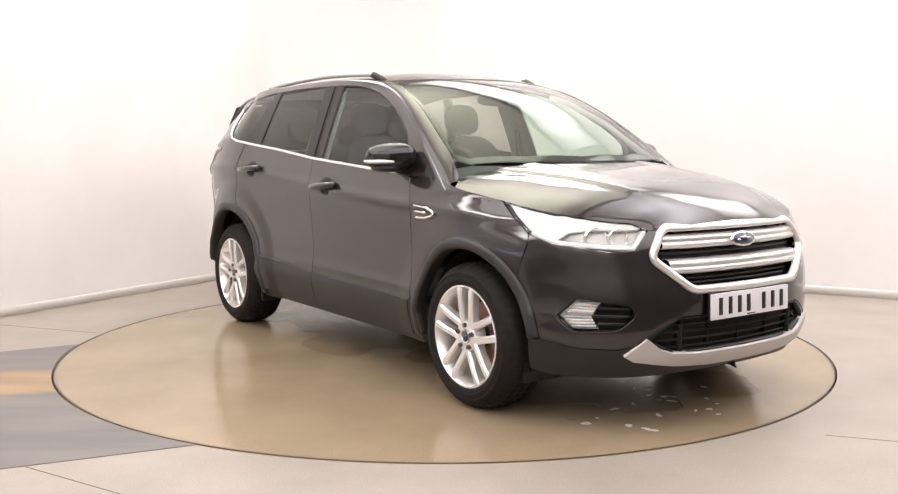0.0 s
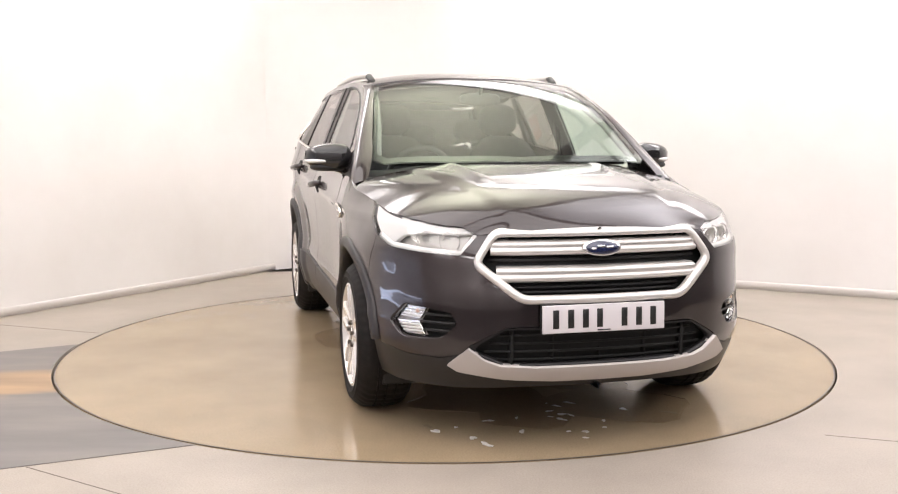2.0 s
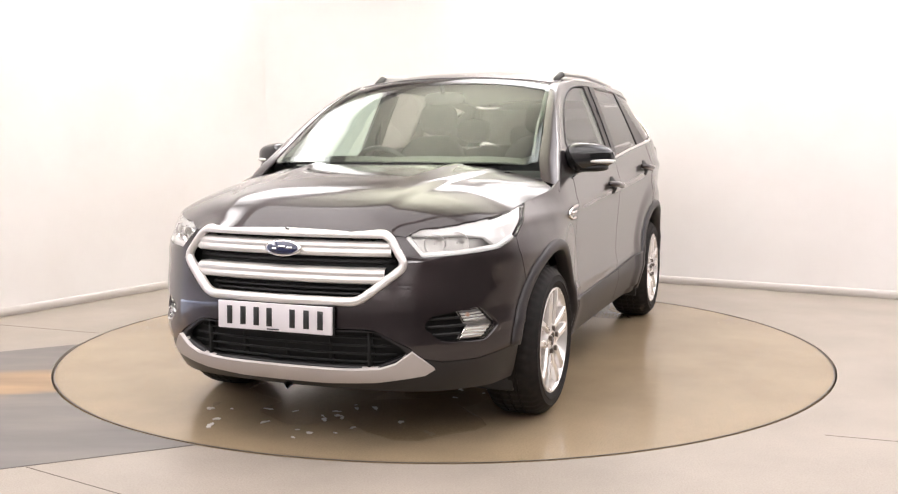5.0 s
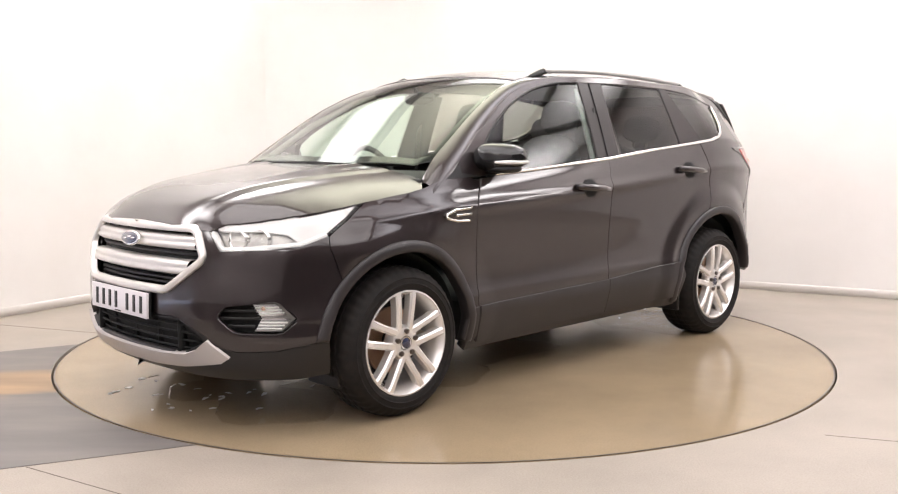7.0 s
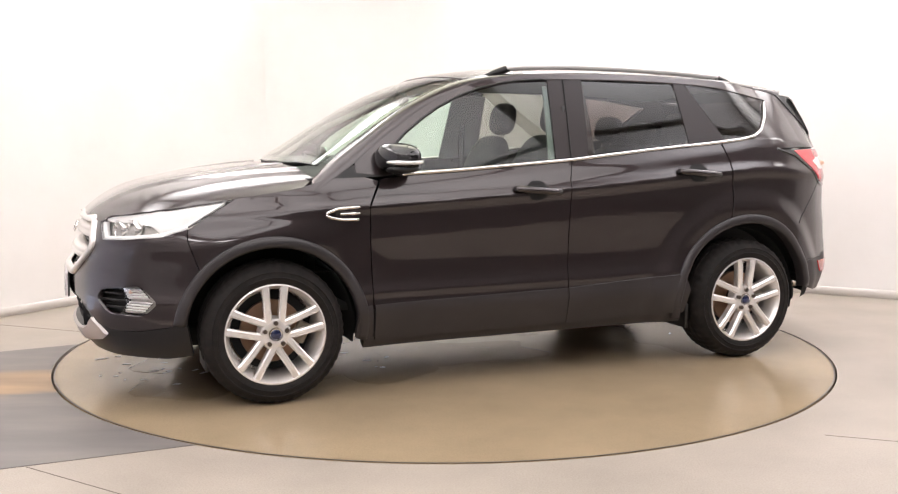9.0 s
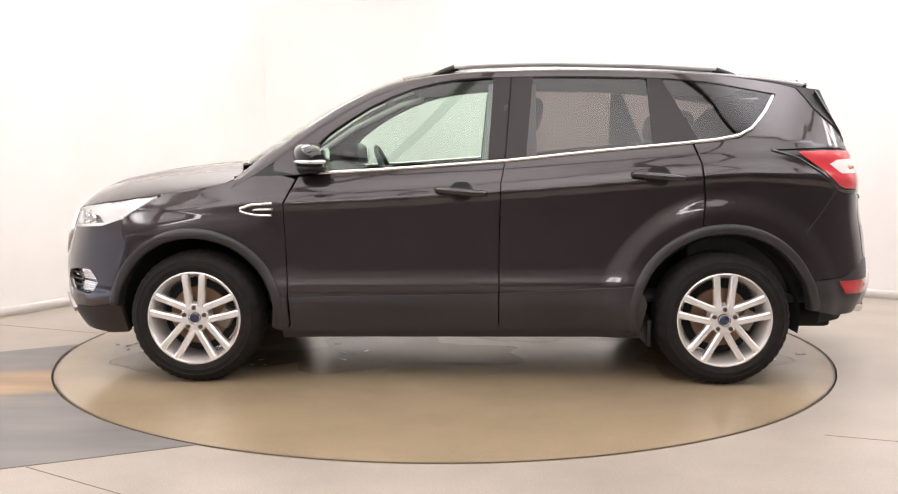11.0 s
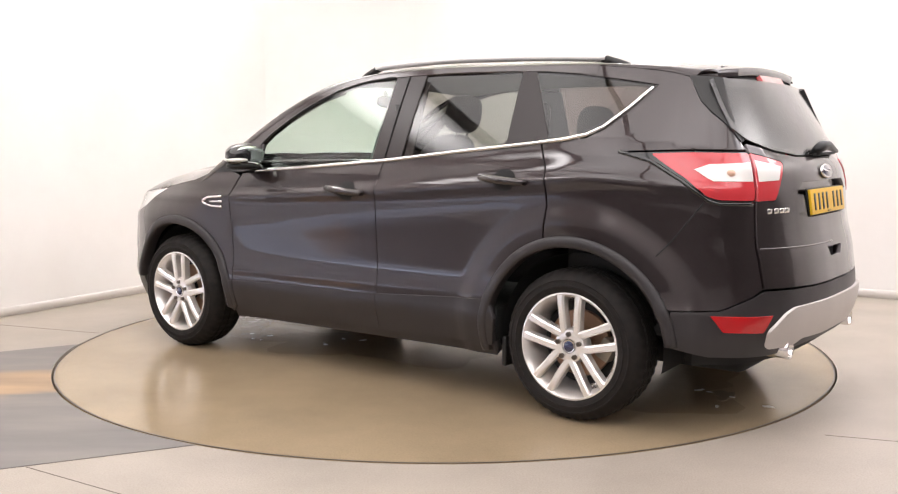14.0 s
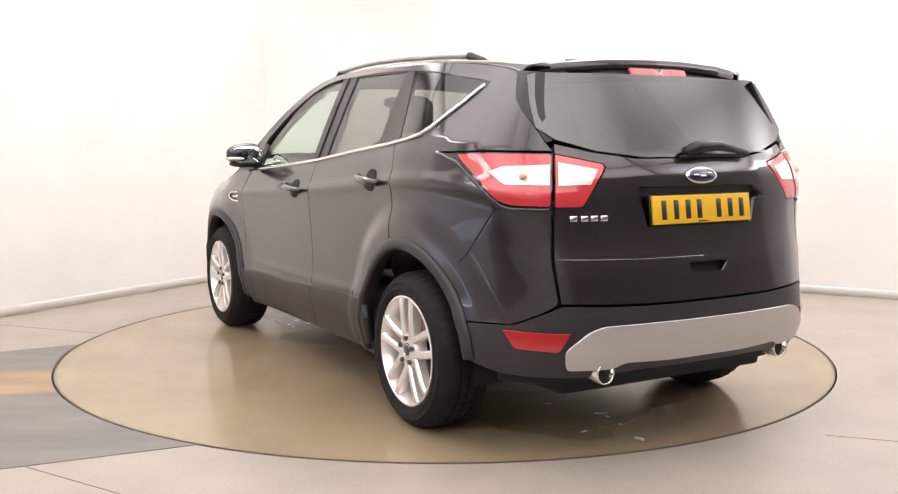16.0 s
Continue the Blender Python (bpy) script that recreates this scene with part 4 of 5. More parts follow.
# ---- headlights
for mr in (False, True):
    loop = rounded([(s, z) for s, z in HEAD_LOW + HEAD_TOP], 0.012, 2)
    h = part("headlight", sheet("headlight", skin(-0.05), loop, LAMP_SILVER, mirror=mr, thick=0), None, car, "clear headlight with a bright reflector")
    bm = along(skin(-0.03), HEAD_LOW[:1] + [HEAD_LOW[1], HEAD_LOW[2], HEAD_LOW[3], HEAD_LOW[4]], 0.018, 6)
    bm = joined(bm, along(skin(-0.03), [HEAD_LOW[0], HEAD_TOP[3], HEAD_TOP[2]], 0.014, 6))
    part("bezel", mirrored(bm) if mr else bm, LAMP_WHITE, h)
    brow = [(FR(0.52), 0.868), (FR(0.60), 0.862), (FR(0.72), 0.864), (S(1.90), 0.850), (S(1.85), 0.812), (S(1.74), 0.848), (S(1.56), 0.955), (S(1.70), 0.932), (S(1.85), 0.911), (FR(0.65), 0.888)]
    part("lamp_brow", sheet("lamp_brow", skin(-0.016), brow, LAMP_WHITE, mirror=mr, thick=0.02), None, h, "bright white daytime strip")
    for y0, r in ((0.625, 0.040), (0.705, 0.045)):
        c = wrap(FR(y0), 0.828, -0.02)
        d = Vector((0.93, 0.35, -0.02)).normalized()
        bm = lathe_bm([(0.010, -0.07), (r * 0.6, -0.055), (r * 0.9, -0.02), (r, 0.0), (r * 1.08, 0.002), (r * 1.08, -0.03)], 24, "z")
        bm = turned(bm, Matrix.Translation(c - 0.012 * d) @ d.to_track_quat("Z", "Y").to_matrix().to_4x4())
        part("reflector_bowl", mirrored(bm) if mr else bm, BOWL, h)
        bm = turned(ball_bm((0.008, 0.008, 0.022), 2, 10, 8), Matrix.Translation(c - 0.05 * d) @ d.to_track_quat("Z", "Y").to_matrix().to_4x4())
        part("bulb", mirrored(bm) if mr else bm, LAMP_WHITE, h)
    part("lens", sheet("lens", skin(-0.003), loop, LENS, mirror=mr, thick=0.02), None, h, "clear lens")

# ---- fog lamps in their pockets
for mr in (False, True):
    f = part("fog_lamp", sheet("fog_pocket", skin(-0.055), rounded([(FR(y), z) for y, z in FOG], 0.02), BLACK, mirror=mr, thick=0), None, car, "clear fog lamp in a black slatted pocket")
    for z, y0, y1 in ((0.540, 0.595, 0.70), (0.508, 0.58, 0.715), (0.476, 0.61, 0.70)):
        bm = tube_bm([wrap(FR(y0 + (y1 - y0) * i / 6), z, -0.022) for i in range(7)], 0.006, 6)
        part("slat", mirrored(bm) if mr else bm, BLACK, f)
    lamp = [(FR(0.688), 0.570), (FR(0.765), 0.572), (FR(0.808), 0.50), (FR(0.775), 0.448), (FR(0.695), 0.450), (FR(0.722), 0.500)]
    part("lamp_body", sheet("lamp_body", skin(-0.040), lamp, LAMP_SILVER, mirror=mr, thick=0.0), None, f)
    for cell in ([(FR(0.695), 0.566), (FR(0.760), 0.567), (FR(0.788), 0.520), (FR(0.718), 0.518)], [(FR(0.722), 0.508), (FR(0.798), 0.503), (FR(0.770), 0.454), (FR(0.702), 0.456)]):
        part("reflector", sheet("reflector", skin(-0.022), cell, BOWL, mirror=mr, thick=0.016), None, f)
        for q in (0.3, 0.55, 0.8):
            a, b = (tuple(cell[i][n] * (1 - q) + cell[k][n] * q for n in (0, 1)) for i, k in ((0, 3), (1, 2)))
            bm = along(skin(-0.020), [a, b], 0.004, 6)
            part("flute", mirrored(bm) if mr else bm, LAMP_WHITE, f)
    bm = turned(ball_bm((0.008, 0.012, 0.010), 2, 12, 8), Matrix.Translation(wrap(FR(0.725), 0.548, -0.022)))
    part("bulb", mirrored(bm) if mr else bm, AMBER, f)
    part("lens", sheet("fog_lens", skin(-0.006), lamp, LENS, mirror=mr, thick=0.012), None, f)

# ---- bonnet, roof, spoiler
bon_half = [(1.235, 0.0), (1.21, 0.35), (1.14, 0.62), (1.125, 0.76), (1.19, HOOD_Y(1.19) - 0.012)] + [(x, HOOD_Y(x)) for x in (1.3, 1.42, 1.52, 1.62, 1.72, 1.8, 1.88, 1.95, 2.0, 2.04)] + [(2.085, 0.485), (2.105, 0.44), (2.140, 0.28), (2.150, 0.0)]
bonnet = bon_half + [(x, -y) for x, y in reversed(bon_half[1:-1])]
part("bonnet", sheet("bonnet", bonnet_top, bonnet, PAINT, step=0.02, thick=0.02), None, car)
rf_half = [(0.335, 0.0), (0.315, 0.35), (0.265, 0.575), (0.16, 0.598), (0.0, 0.606), (-0.4, 0.608), (-0.9, 0.602), (-1.35, 0.582), (-1.66, 0.552), (-1.69, 0.4), (-1.70, 0.0)]
part("roof", sheet("roof", roof_top, rf_half + [(x, -y) for x, y in reversed(rf_half[1:-1])], PAINT, step=0.04), None, car)
sp_half = [(-1.707, 0.0), (-1.697, 0.4), (-1.667, 0.552), (-1.77, 0.538), (-1.84, 0.505), (-1.88, 0.37), (-1.895, 0.0)]
part("spoiler", sheet("spoiler", roof_top, sp_half + [(x, -y) for x, y in reversed(sp_half[1:-1])], PAINT, step=0.03, thick=0.035), None, car)
part("brake_light", sheet("brake_light", skin(0.0), [(RE(0.16), 1.502), (RE(0.16), 1.53), (RE(-0.16), 1.53), (RE(-0.16), 1.502)], REFLEX_RED, thick=0.02), None, car, "red high-level brake light")
ws_half = [(0.345, 0.0), (0.325, 0.35), (0.285, 0.590), (0.55, 0.632), (0.85, 0.690), (1.03, 0.725), (1.10, 0.68), (1.18, 0.35), (1.21, 0.0)]
windscreen = part("windscreen", sheet("windscreen", lifted(roof_top, -0.004), ws_half + [(x, -y) for x, y in reversed(ws_half[1:-1])], SCREEN_GLASS, thick=0), None, car, "clear windscreen with a green tint")
band = ws_half
band_in = [(0.365, 0.0), (0.347, 0.34), (0.315, 0.570), (0.56, 0.612), (0.85, 0.669), (1.00, 0.700), (1.06, 0.66), (1.13, 0.34), (1.16, 0.0)]
part("screen_border", sheet("screen_border", lifted(roof_top, -0.010), band + [(x, -y) for x, y in reversed(band[1:-1])], GLOSSBLACK,
     holes=[band_in + [(x, -y) for x, y in reversed(band_in[1:-1])]], thick=0), None, windscreen)
part("scuttle", sheet("scuttle", lambda x, y: Vector((x, y, 1.075 - 0.02 * abs(y))), [(1.02, 0.74), (1.08, 0.70), (1.19, 0.35), (1.22, 0.0), (1.19, -0.35), (1.08, -0.70), (1.02, -0.74), (1.15, -0.78), (1.24, -0.38), (1.28, 0.0), (1.24, 0.38), (1.15, 0.78)], BLACK, thick=0.01), None, car)

# ---- pillars, frames and glass
TOPZ = spline((-1.88, 1.497), (-1.75, 1.527), (-1.35, 1.573), (-0.9, 1.588), (-0.3, 1.594), (0.0, 1.582), (0.22, 1.545), (0.45, 1.456), (0.65, 1.335), (0.8, 1.235), (0.93, 1.135), (1.05, 1.06))
GLASS_TOP = spline((-1.67, 1.475), (-1.37, 1.523), (-1.05, 1.556), (-0.9, 1.562), (-0.3, 1.566), (0.0, 1.552), (0.22, 1.508), (0.45, 1.41), (0.65, 1.278), (0.74, 1.21), (0.8, 1.15))
RAIL_Y = spline((-1.86, 0.485), (-1.84, 0.505), (-1.77, 0.538), (-1.66, 0.552), (-1.35, 0.582), (-0.9, 0.602), (-0.4, 0.608), (0.0, 0.606), (0.16, 0.600), (0.285, 0.590), (0.55, 0.638), (0.85, 0.696), (1.03, 0.731), (1.14, 0.77))


def cant_rail(x, q):
    """Pillar and roof side: from the screen's or roof's edge (q = 0) over to the window frame (q = 1), slightly bulged."""
    a = roof_top(x, RAIL_Y(x))
    b = wrap(S(x), TOPZ(x) - 0.004, 0.003)
    p = a.lerp(b, q)
    k = 4 * q * (1 - q) * 0.35 * (a - b).length
    return p + Vector((0.12 if x > 0.3 else 0.0, 0.7, 0.7)).normalized() * k * 0.5


both("roof_side", cant_rail, [(1.14, 0.0), (1.14, 1.0), (-1.84, 1.0), (-1.84, 0.0)], PAINT, car, thick=0.012, step=0.045)
xs = [0.93, 0.85, 0.75, 0.65, 0.55, 0.45, 0.34, 0.22, 0.1, 0.0, -0.15, -0.30, -0.5, -0.7, -0.9, -1.1]
gx = [x for x in xs if x <= 0.66]
side_frame = on_side([(x, TOPZ(x)) for x in xs] + [(-1.36, 1.573), (-1.36, 1.527), (-1.1, GLASS_TOP(-1.1))] + [(x, GLASS_TOP(x)) for x in reversed(gx)]
                     + [(0.70, 1.225), (0.70, 1.085), (0.80, 1.07), (0.93, 1.085)])
both("window_frame", skin(0.002), side_frame, PAINT, car, thick=0.03)
both("corner_trim", skin(0.001), on_side([(1.06, 1.060), (0.93, 1.125), (0.80, 1.235), (0.715, 1.222), (0.705, 1.082), (0.82, 1.066)]), BLACK, car, thick=0.02)
both("middle_pillar", skin(-0.003), on_side([(-0.155, 1.145), (-0.185, 1.562), (-0.385, 1.566), (-0.345, 1.155)]), PILLAR, car, thick=0.02)
both("pillar_lining", skin(-0.035), on_side([(-0.12, 1.12), (-0.16, 1.53), (-0.40, 1.53), (-0.40, 1.13)]), GREY_IN, car, "grey inner pillar lining", thick=0.01, flip=True)
pair("panel_gap", lambda: along(skin(-0.001), on_side([(-0.24, 1.15), (-0.275, 1.566)]), 0.004, 6), MATBLACK, car)
both("rear_pillar", skin(-0.003), on_side([(-0.975, 1.212), (-0.965, 1.560), (-1.035, 1.556), (-1.205, 1.235)]), PILLAR, car, thick=0.02)
def flat_pane(x0, x1, off):
    """A nearly flat pane between two uprights of the car's side, a little bulged in height."""
    c = [[wrap(S(x), z, off) for z in (1.2, 1.55)] for x in (x0, x1)]

    def f(s, z):
        x = PX(s)
        u, v = (x - x0) / (x1 - x0), (z - 1.2) / 0.35
        y = (c[0][0].y * (1 - v) + c[0][1].y * v) * (1 - u) + (c[1][0].y * (1 - v) + c[1][1].y * v) * u
        return Vector((x, y + 0.0037 * 4 * v * (1 - v), z))
    return f


both("front_window", flat_pane(0.60, -0.17, -0.009), on_side([(0.715, 1.078), (0.715, 1.225)] + [(x, GLASS_TOP(x) + 0.006) for x in gx if x > -0.2] + [(-0.19, 1.567), (-0.15, 1.14)]), CLEAR_GLASS, car, "greenish clear side window", thick=0)
both("rear_window", flat_pane(-0.36, -0.97, -0.009), on_side([(-0.34, 1.152), (-0.38, 1.568), (-0.7, 1.570), (-0.955, 1.563), (-0.985, 1.40), (-0.990, 1.216)]), PRIVACY, car, "dark tinted side window", thick=0)
both("quarter_window", skin(-0.006), on_side([(-1.19, 1.232), (-1.025, 1.557), (-1.36, 1.527), (-1.665, 1.478), (-1.655, 1.462), (-1.50, 1.31), (-1.40, 1.25)]), PRIVACY, car, "dark tinted quarter window", thick=0)
pair("belt_trim", lambda: along(skin(0.004), on_side([(0.70, 1.076), (0.4, 1.092), (0.0, 1.120), (-0.25, 1.139), (-0.7, 1.186), (-1.1, 1.222), (-1.3, 1.243), (-1.40, 1.262), (-1.47, 1.295), (-1.57, 1.385), (-1.64, 1.462)]), 0.0095, 8), CHROME, car, "bright chrome strip below the windows")
for x0, z0, x1, z1 in ((0.70, 1.08, 0.70, 1.22),):
    pair("window_seal", lambda: along(skin(0.0), on_side([(0.705, 1.082), (0.71, 1.222)] + [(x, GLASS_TOP(x)) for x in gx if x > -0.2] + [(-0.175, 1.56)]), 0.007, 6), BLACK, car)

# ---- tailgate
tg_half = [(RE(0.30), 1.165), (RE(0.50), 1.190), (RE(0.672), 1.222), (RE(0.672), 1.188), (RE(0.46), 1.150), (RE(0.45), 1.135), (RE(0.57), 0.985), (RE(0.672), 0.985), (RE(0.672), 0.80), (RE(0.648), 0.632), (RE(0.3), 0.622)]
tail_loop = [(2 * S_END - s, z) for s, z in reversed(tg_half)]
recess = [(RE(0.385), 1.012), (RE(0.315), 1.060), (RE(-0.315), 1.060), (RE(-0.385), 1.012), (RE(-0.315), 1.002), (RE(-0.285), 0.905), (RE(0.285), 0.905), (RE(0.315), 1.002)]
pull = [(RE(0.11), 0.765), (RE(-0.11), 0.765), (RE(-0.075), 0.722), (RE(0.075), 0.722)]
tailgate = part("tailgate", sheet("tailgate", skin(), tg_half + tail_loop, PAINT, holes=[rounded(recess, 0.012), rounded(pull, 0.01)], step=0.03, thick=0.035), None, car)
part("plate_recess", sheet("plate_recess", skin(-0.035), [(RE(0.40), 1.07), (RE(-0.40), 1.07), (RE(-0.40), 0.89), (RE(0.40), 0.89)], PAINT, thick=0), None, tailgate)
part("tailgate_pull", sheet("tailgate_pull", skin(-0.035), [(RE(0.12), 0.775), (RE(-0.12), 0.775), (RE(-0.12), 0.71), (RE(0.12), 0.71)], MATBLACK, thick=0), None, tailgate)
pivot = wrap(S_END, 0.966, 0)
number_plate(Matrix.Translation((-2.172, 0.0, 0.968)) @ Matrix.Rotation(math.radians(180), 4, "Z") @ Matrix.Rotation(math.radians(-8), 4, "Y"), 0, PLATE_YELLOW, "yellow rear number plate", -1)
oval_badge(tailgate, wrap(S_END, 1.098, 0.003), 16, side=-1)
for k in range(4):
    y = 0.605 - 0.042 * k
    part("letter_bar", turned(box_bm((-0.003, -0.015, -0.011), (0.003, 0.015, 0.011), 0.002, 1), Matrix.Translation(wrap(RE(y), 0.945, 0.003)) @ Matrix.Rotation(math.radians(-18), 4, "Z")), CHROME, tailgate)
part("tailgate_crease", along(skin(-0.004), [(RE(0.66), 0.792), (RE(0.3), 0.785), (RE(0.02), 0.784)], 0.006, 6), PAINT, tailgate)
def rear_pane(y, z):
    return Vector((wrap(S_END, z, 0.004).x + 0.19 * y * y, y, z))


rw_half = [(0.3, 1.502), (0.58, 1.499), (0.622, 1.488), (0.650, 1.38), (0.660, 1.285), (0.60, 1.240), (0.45, 1.197), (0.25, 1.172)]
part("rear_screen", sheet("rear_screen", rear_pane, rw_half + [(-y, z) for y, z in reversed(rw_half)], REAR_GLASS, thick=0.006, flip=True), None, car, "dark tinted rear window")
both("spoiler_side", skin(0.006), [(S(-1.815), 1.512), (RE(0.730), 1.497), (RE(0.719), 1.36), (RE(0.689), 1.268), (RE(0.680), 1.235), (RE(0.708), 1.23), (RE(0.762), 1.302), (S(-1.888), 1.402)], BLACK, car, "gloss black strip beside the rear window", thick=0.03)
part("tailgate_lining", sheet("tailgate_lining", skin(-0.03), [(RE(0.5), 1.49), (RE(0.5), 1.56), (RE(-0.5), 1.56), (RE(-0.5), 1.49)], TRIM_IN, thick=0, step=0.08), None, car)
pair("exhaust_bore", lambda: turned(lathe_bm([(0.0, 0.0), (0.0345, 0.0), (0.0345, -0.02)], 24, "y"), Matrix.Translation((-2.153, 0.475, 0.358)) @ Matrix.Rotation(math.radians(90), 4, "Z")), MATBLACK, car)
w = part("rear_wiper", tube_bm([wrap(RE(0.06), 1.188, 0.03), wrap(RE(0.0), 1.21, 0.05), wrap(RE(-0.12), 1.215, 0.05), wrap(RE(-0.30), 1.185, 0.035)], [0.022, 0.026, 0.020, 0.010], 10), BLACK, car)
part("wiper_blade", tube_bm([wrap(RE(0.08), 1.172, 0.018), wrap(RE(-0.1), 1.176, 0.018), wrap(RE(-0.30), 1.176, 0.018)], 0.007, 6), BLACK, w)

# ---- tail lights
for mr in (False, True):
    out = [(S(-1.60), 1.186), (S(-1.85), 1.192), (RE(0.682), 1.187), (RE(0.682), 0.987), (RE(0.79), 0.992), (S(-1.93), 1.005), (S(-1.84), 1.075), (S(-1.73), 1.145)]
    tip = part("lamp_housing", sheet("lamp_housing", skin(0.001), rounded(out, 0.01, 2), GLOSSBLACK, mirror=mr, thick=0.02), None, car, "gloss black lamp housing")
    out = [(S(-1.70), 1.183), (S(-1.85), 1.188), (RE(0.687), 1.183), (RE(0.687), 0.991), (RE(0.79), 0.996), (S(-1.925), 1.010), (S(-1.845), 1.083), (S(-1.76), 1.140)]
    t = part("tail_light", sheet("tail_light", skin(0.004), rounded(out, 0.01, 2), LAMP_RED, mirror=mr, thick=0.03, step=0.02), None, car, "red and white wraparound tail light")
    wh = [(RE(0.690), 1.147), (S(-1.93), 1.140), (S(-1.875), 1.120), (S(-1.93), 1.082), (RE(0.80), 1.072), (RE(0.690), 1.070)]
    part("indicator", sheet("indicator", skin(0.006), wh, TAIL_WHITE, mirror=mr, thick=0.006), None, t, "white indicator window")
    bm = turned(ball_bm((0.018, 0.012, 0.014), 2, 12, 8), Matrix.Translation(wrap(RE(0.765), 1.105, 0.010)))
    part("bulb", mirrored(bm) if mr else bm, AMBER, t)
    rim_path = [(S(-1.56), 1.190), (S(-1.70), 1.150), (S(-1.83), 1.070), (S(-1.93), 0.992), (RE(0.79), 0.980), (RE(0.69), 0.977)]
    bm = along(skin(-0.004), rim_path, 0.010, 6)
    part("surround", mirrored(bm) if mr else bm, GLOSSBLACK, t)
    inn = [(RE(0.669), 1.183), (RE(0.468), 1.147), (RE(0.462), 1.135), (RE(0.57), 0.990), (RE(0.669), 0.988)]
    t2 = part("tailgate_light", sheet("tailgate_light", skin(0.003), inn, LAMP_RED, mirror=mr, thick=0.03, step=0.02), None, car, "red and white inner tail light")
    wi = [(RE(0.660), 1.155), (RE(0.495), 1.128), (RE(0.533), 1.072), (RE(0.660), 1.068)]
    part("reverse_window", sheet("reverse_window", skin(0.006), wi, TAIL_WHITE, mirror=mr, thick=0.006), None, t2)

# seam between quarter panel and bumper corner
pair("panel_gap", lambda: along(skin(-0.0015), [(S(-1.915), 0.985), (S(-1.86), 0.91), (S(-1.80), 0.83), (S(-1.735), 0.76)], 0.004, 6), MATBLACK, car)
# ---- rear bumper
rb_half = [(RE(0.30), 0.612), (RE(0.64), 0.62), (RE(0.70), 0.592), (S(-1.985), 0.540)] + on_side([(-1.80, 0.533), (-1.785, 0.46), (-1.78, 0.385)]) + [(S(-1.95), 0.345), (RE(0.6), 0.34), (RE(0.3), 0.36)]
part("rear_bumper", sheet("rear_bumper", skin(-0.002), rb_half + [(2 * S_END - s, z) for s, z in reversed(rb_half)], CLAD, thick=0.04), None, car, "dark grained plastic bumper")
rs_half = [(RE(0.3), 0.548), (RE(0.50), 0.545), (RE(0.555), 0.525), (RE(0.635), 0.45), (RE(0.63), 0.375), (RE(0.45), 0.375), (RE(0.40), 0.398), (RE(0.2), 0.392)]
part("rear_skid_plate", sheet("rear_skid_plate", skin(0.014), rounded(rs_half + [(2 * S_END - s, z) for s, z in reversed(rs_half)], 0.02), SILVER, thick=0.04), None, car, "satin silver skid plate")
both("rear_reflector", skin(0.006), [(RE(0.800), 0.522), (RE(0.62), 0.520), (RE(0.655), 0.450), (RE(0.775), 0.455)], REFLEX_RED, car, "red rear reflector", thick=0.012)
pair("exhaust_tip", lambda: turned(lathe_bm([(0.030, -0.12), (0.041, -0.12), (0.043, 0.05), (0.039, 0.055), (0.035, 0.05), (0.033, -0.10), (0.0, -0.10)], 24, "y"),
     Matrix.Translation((-2.123, 0.475, 0.358)) @ Matrix.Rotation(math.radians(90), 4, "Z")), CHROME, car, "round chrome exhaust tip")

# ---- dark cladding
def arch_trim(cx, a0, a1, ro=0.462, ri=0.408):
    """A wheel-arch lip swept round the wheel: raised band with a bevelled outer edge and a turned-in inner edge."""
    n = 64
    sec = [(ro, -0.004), (ro - 0.001, 0.007), (ro - 0.007, 0.0125), (ro - 0.020, 0.0165), (ri + 0.016, 0.0185), (ri + 0.004, 0.014), (ri, 0.004), (ri + 0.004, -0.05)]
    bm = bmesh.new()
    rws = []
    for i in range(n + 1):
        a = math.radians(a0 + (a1 - a0) * i / n)
        rws.append([bm.verts.new(wrap(S(cx + r * math.cos(a)), WHEEL_Z + r * math.sin(a), o)) for r, o in sec])
    for a, b in zip(rws, rws[1:]):
        for j in range(len(sec) - 1):
            bm.faces.new((a[j], a[j + 1], b[j + 1], b[j]))
    bm.faces.new(rws[0]), bm.faces.new(rws[-1])
    bmesh.ops.recalc_face_normals(bm, faces=bm.faces[:])
    return bm


pair("wheel_arch_trim", lambda: arch_trim(WB, 8, 188), CLAD, car, "dark grained wheel-arch trim")
pair("wheel_arch_trim", lambda: arch_trim(-WB, -10, 174, 0.488, 0.436), CLAD, car, "dark grained wheel-arch trim")
pair("arch_liner", lambda: box_bm((0.885, 0.50, 0.27), (0.91, 0.84, 0.46), 0.01), MATBLACK, car)
pair("arch_liner", lambda: box_bm((-0.93, 0.50, 0.27), (-0.905, 0.84, 0.46), 0.01), MATBLACK, car)
both("wing_cladding", skin(0.011), on_side([(0.935, 0.44), (0.872, 0.445), (0.862, 0.30), (0.89, 0.26), (0.95, 0.29)]), CLAD, car, thick=0.03)
both("door_cladding", skin(0.011), on_side([(0.856, 0.446), (-0.208, 0.466), (-0.208, 0.275), (0.80, 0.262), (0.848, 0.262), (0.852, 0.30)]), CLAD, car, "dark grained door cladding", thick=0.03)
both("door_cladding", skin(0.011), on_side([(-0.214, 0.467), (-0.92, 0.508), (-0.955, 0.42), (-0.93, 0.29), (-0.214, 0.275)]), CLAD, car, "dark grained door cladding", thick=0.03)
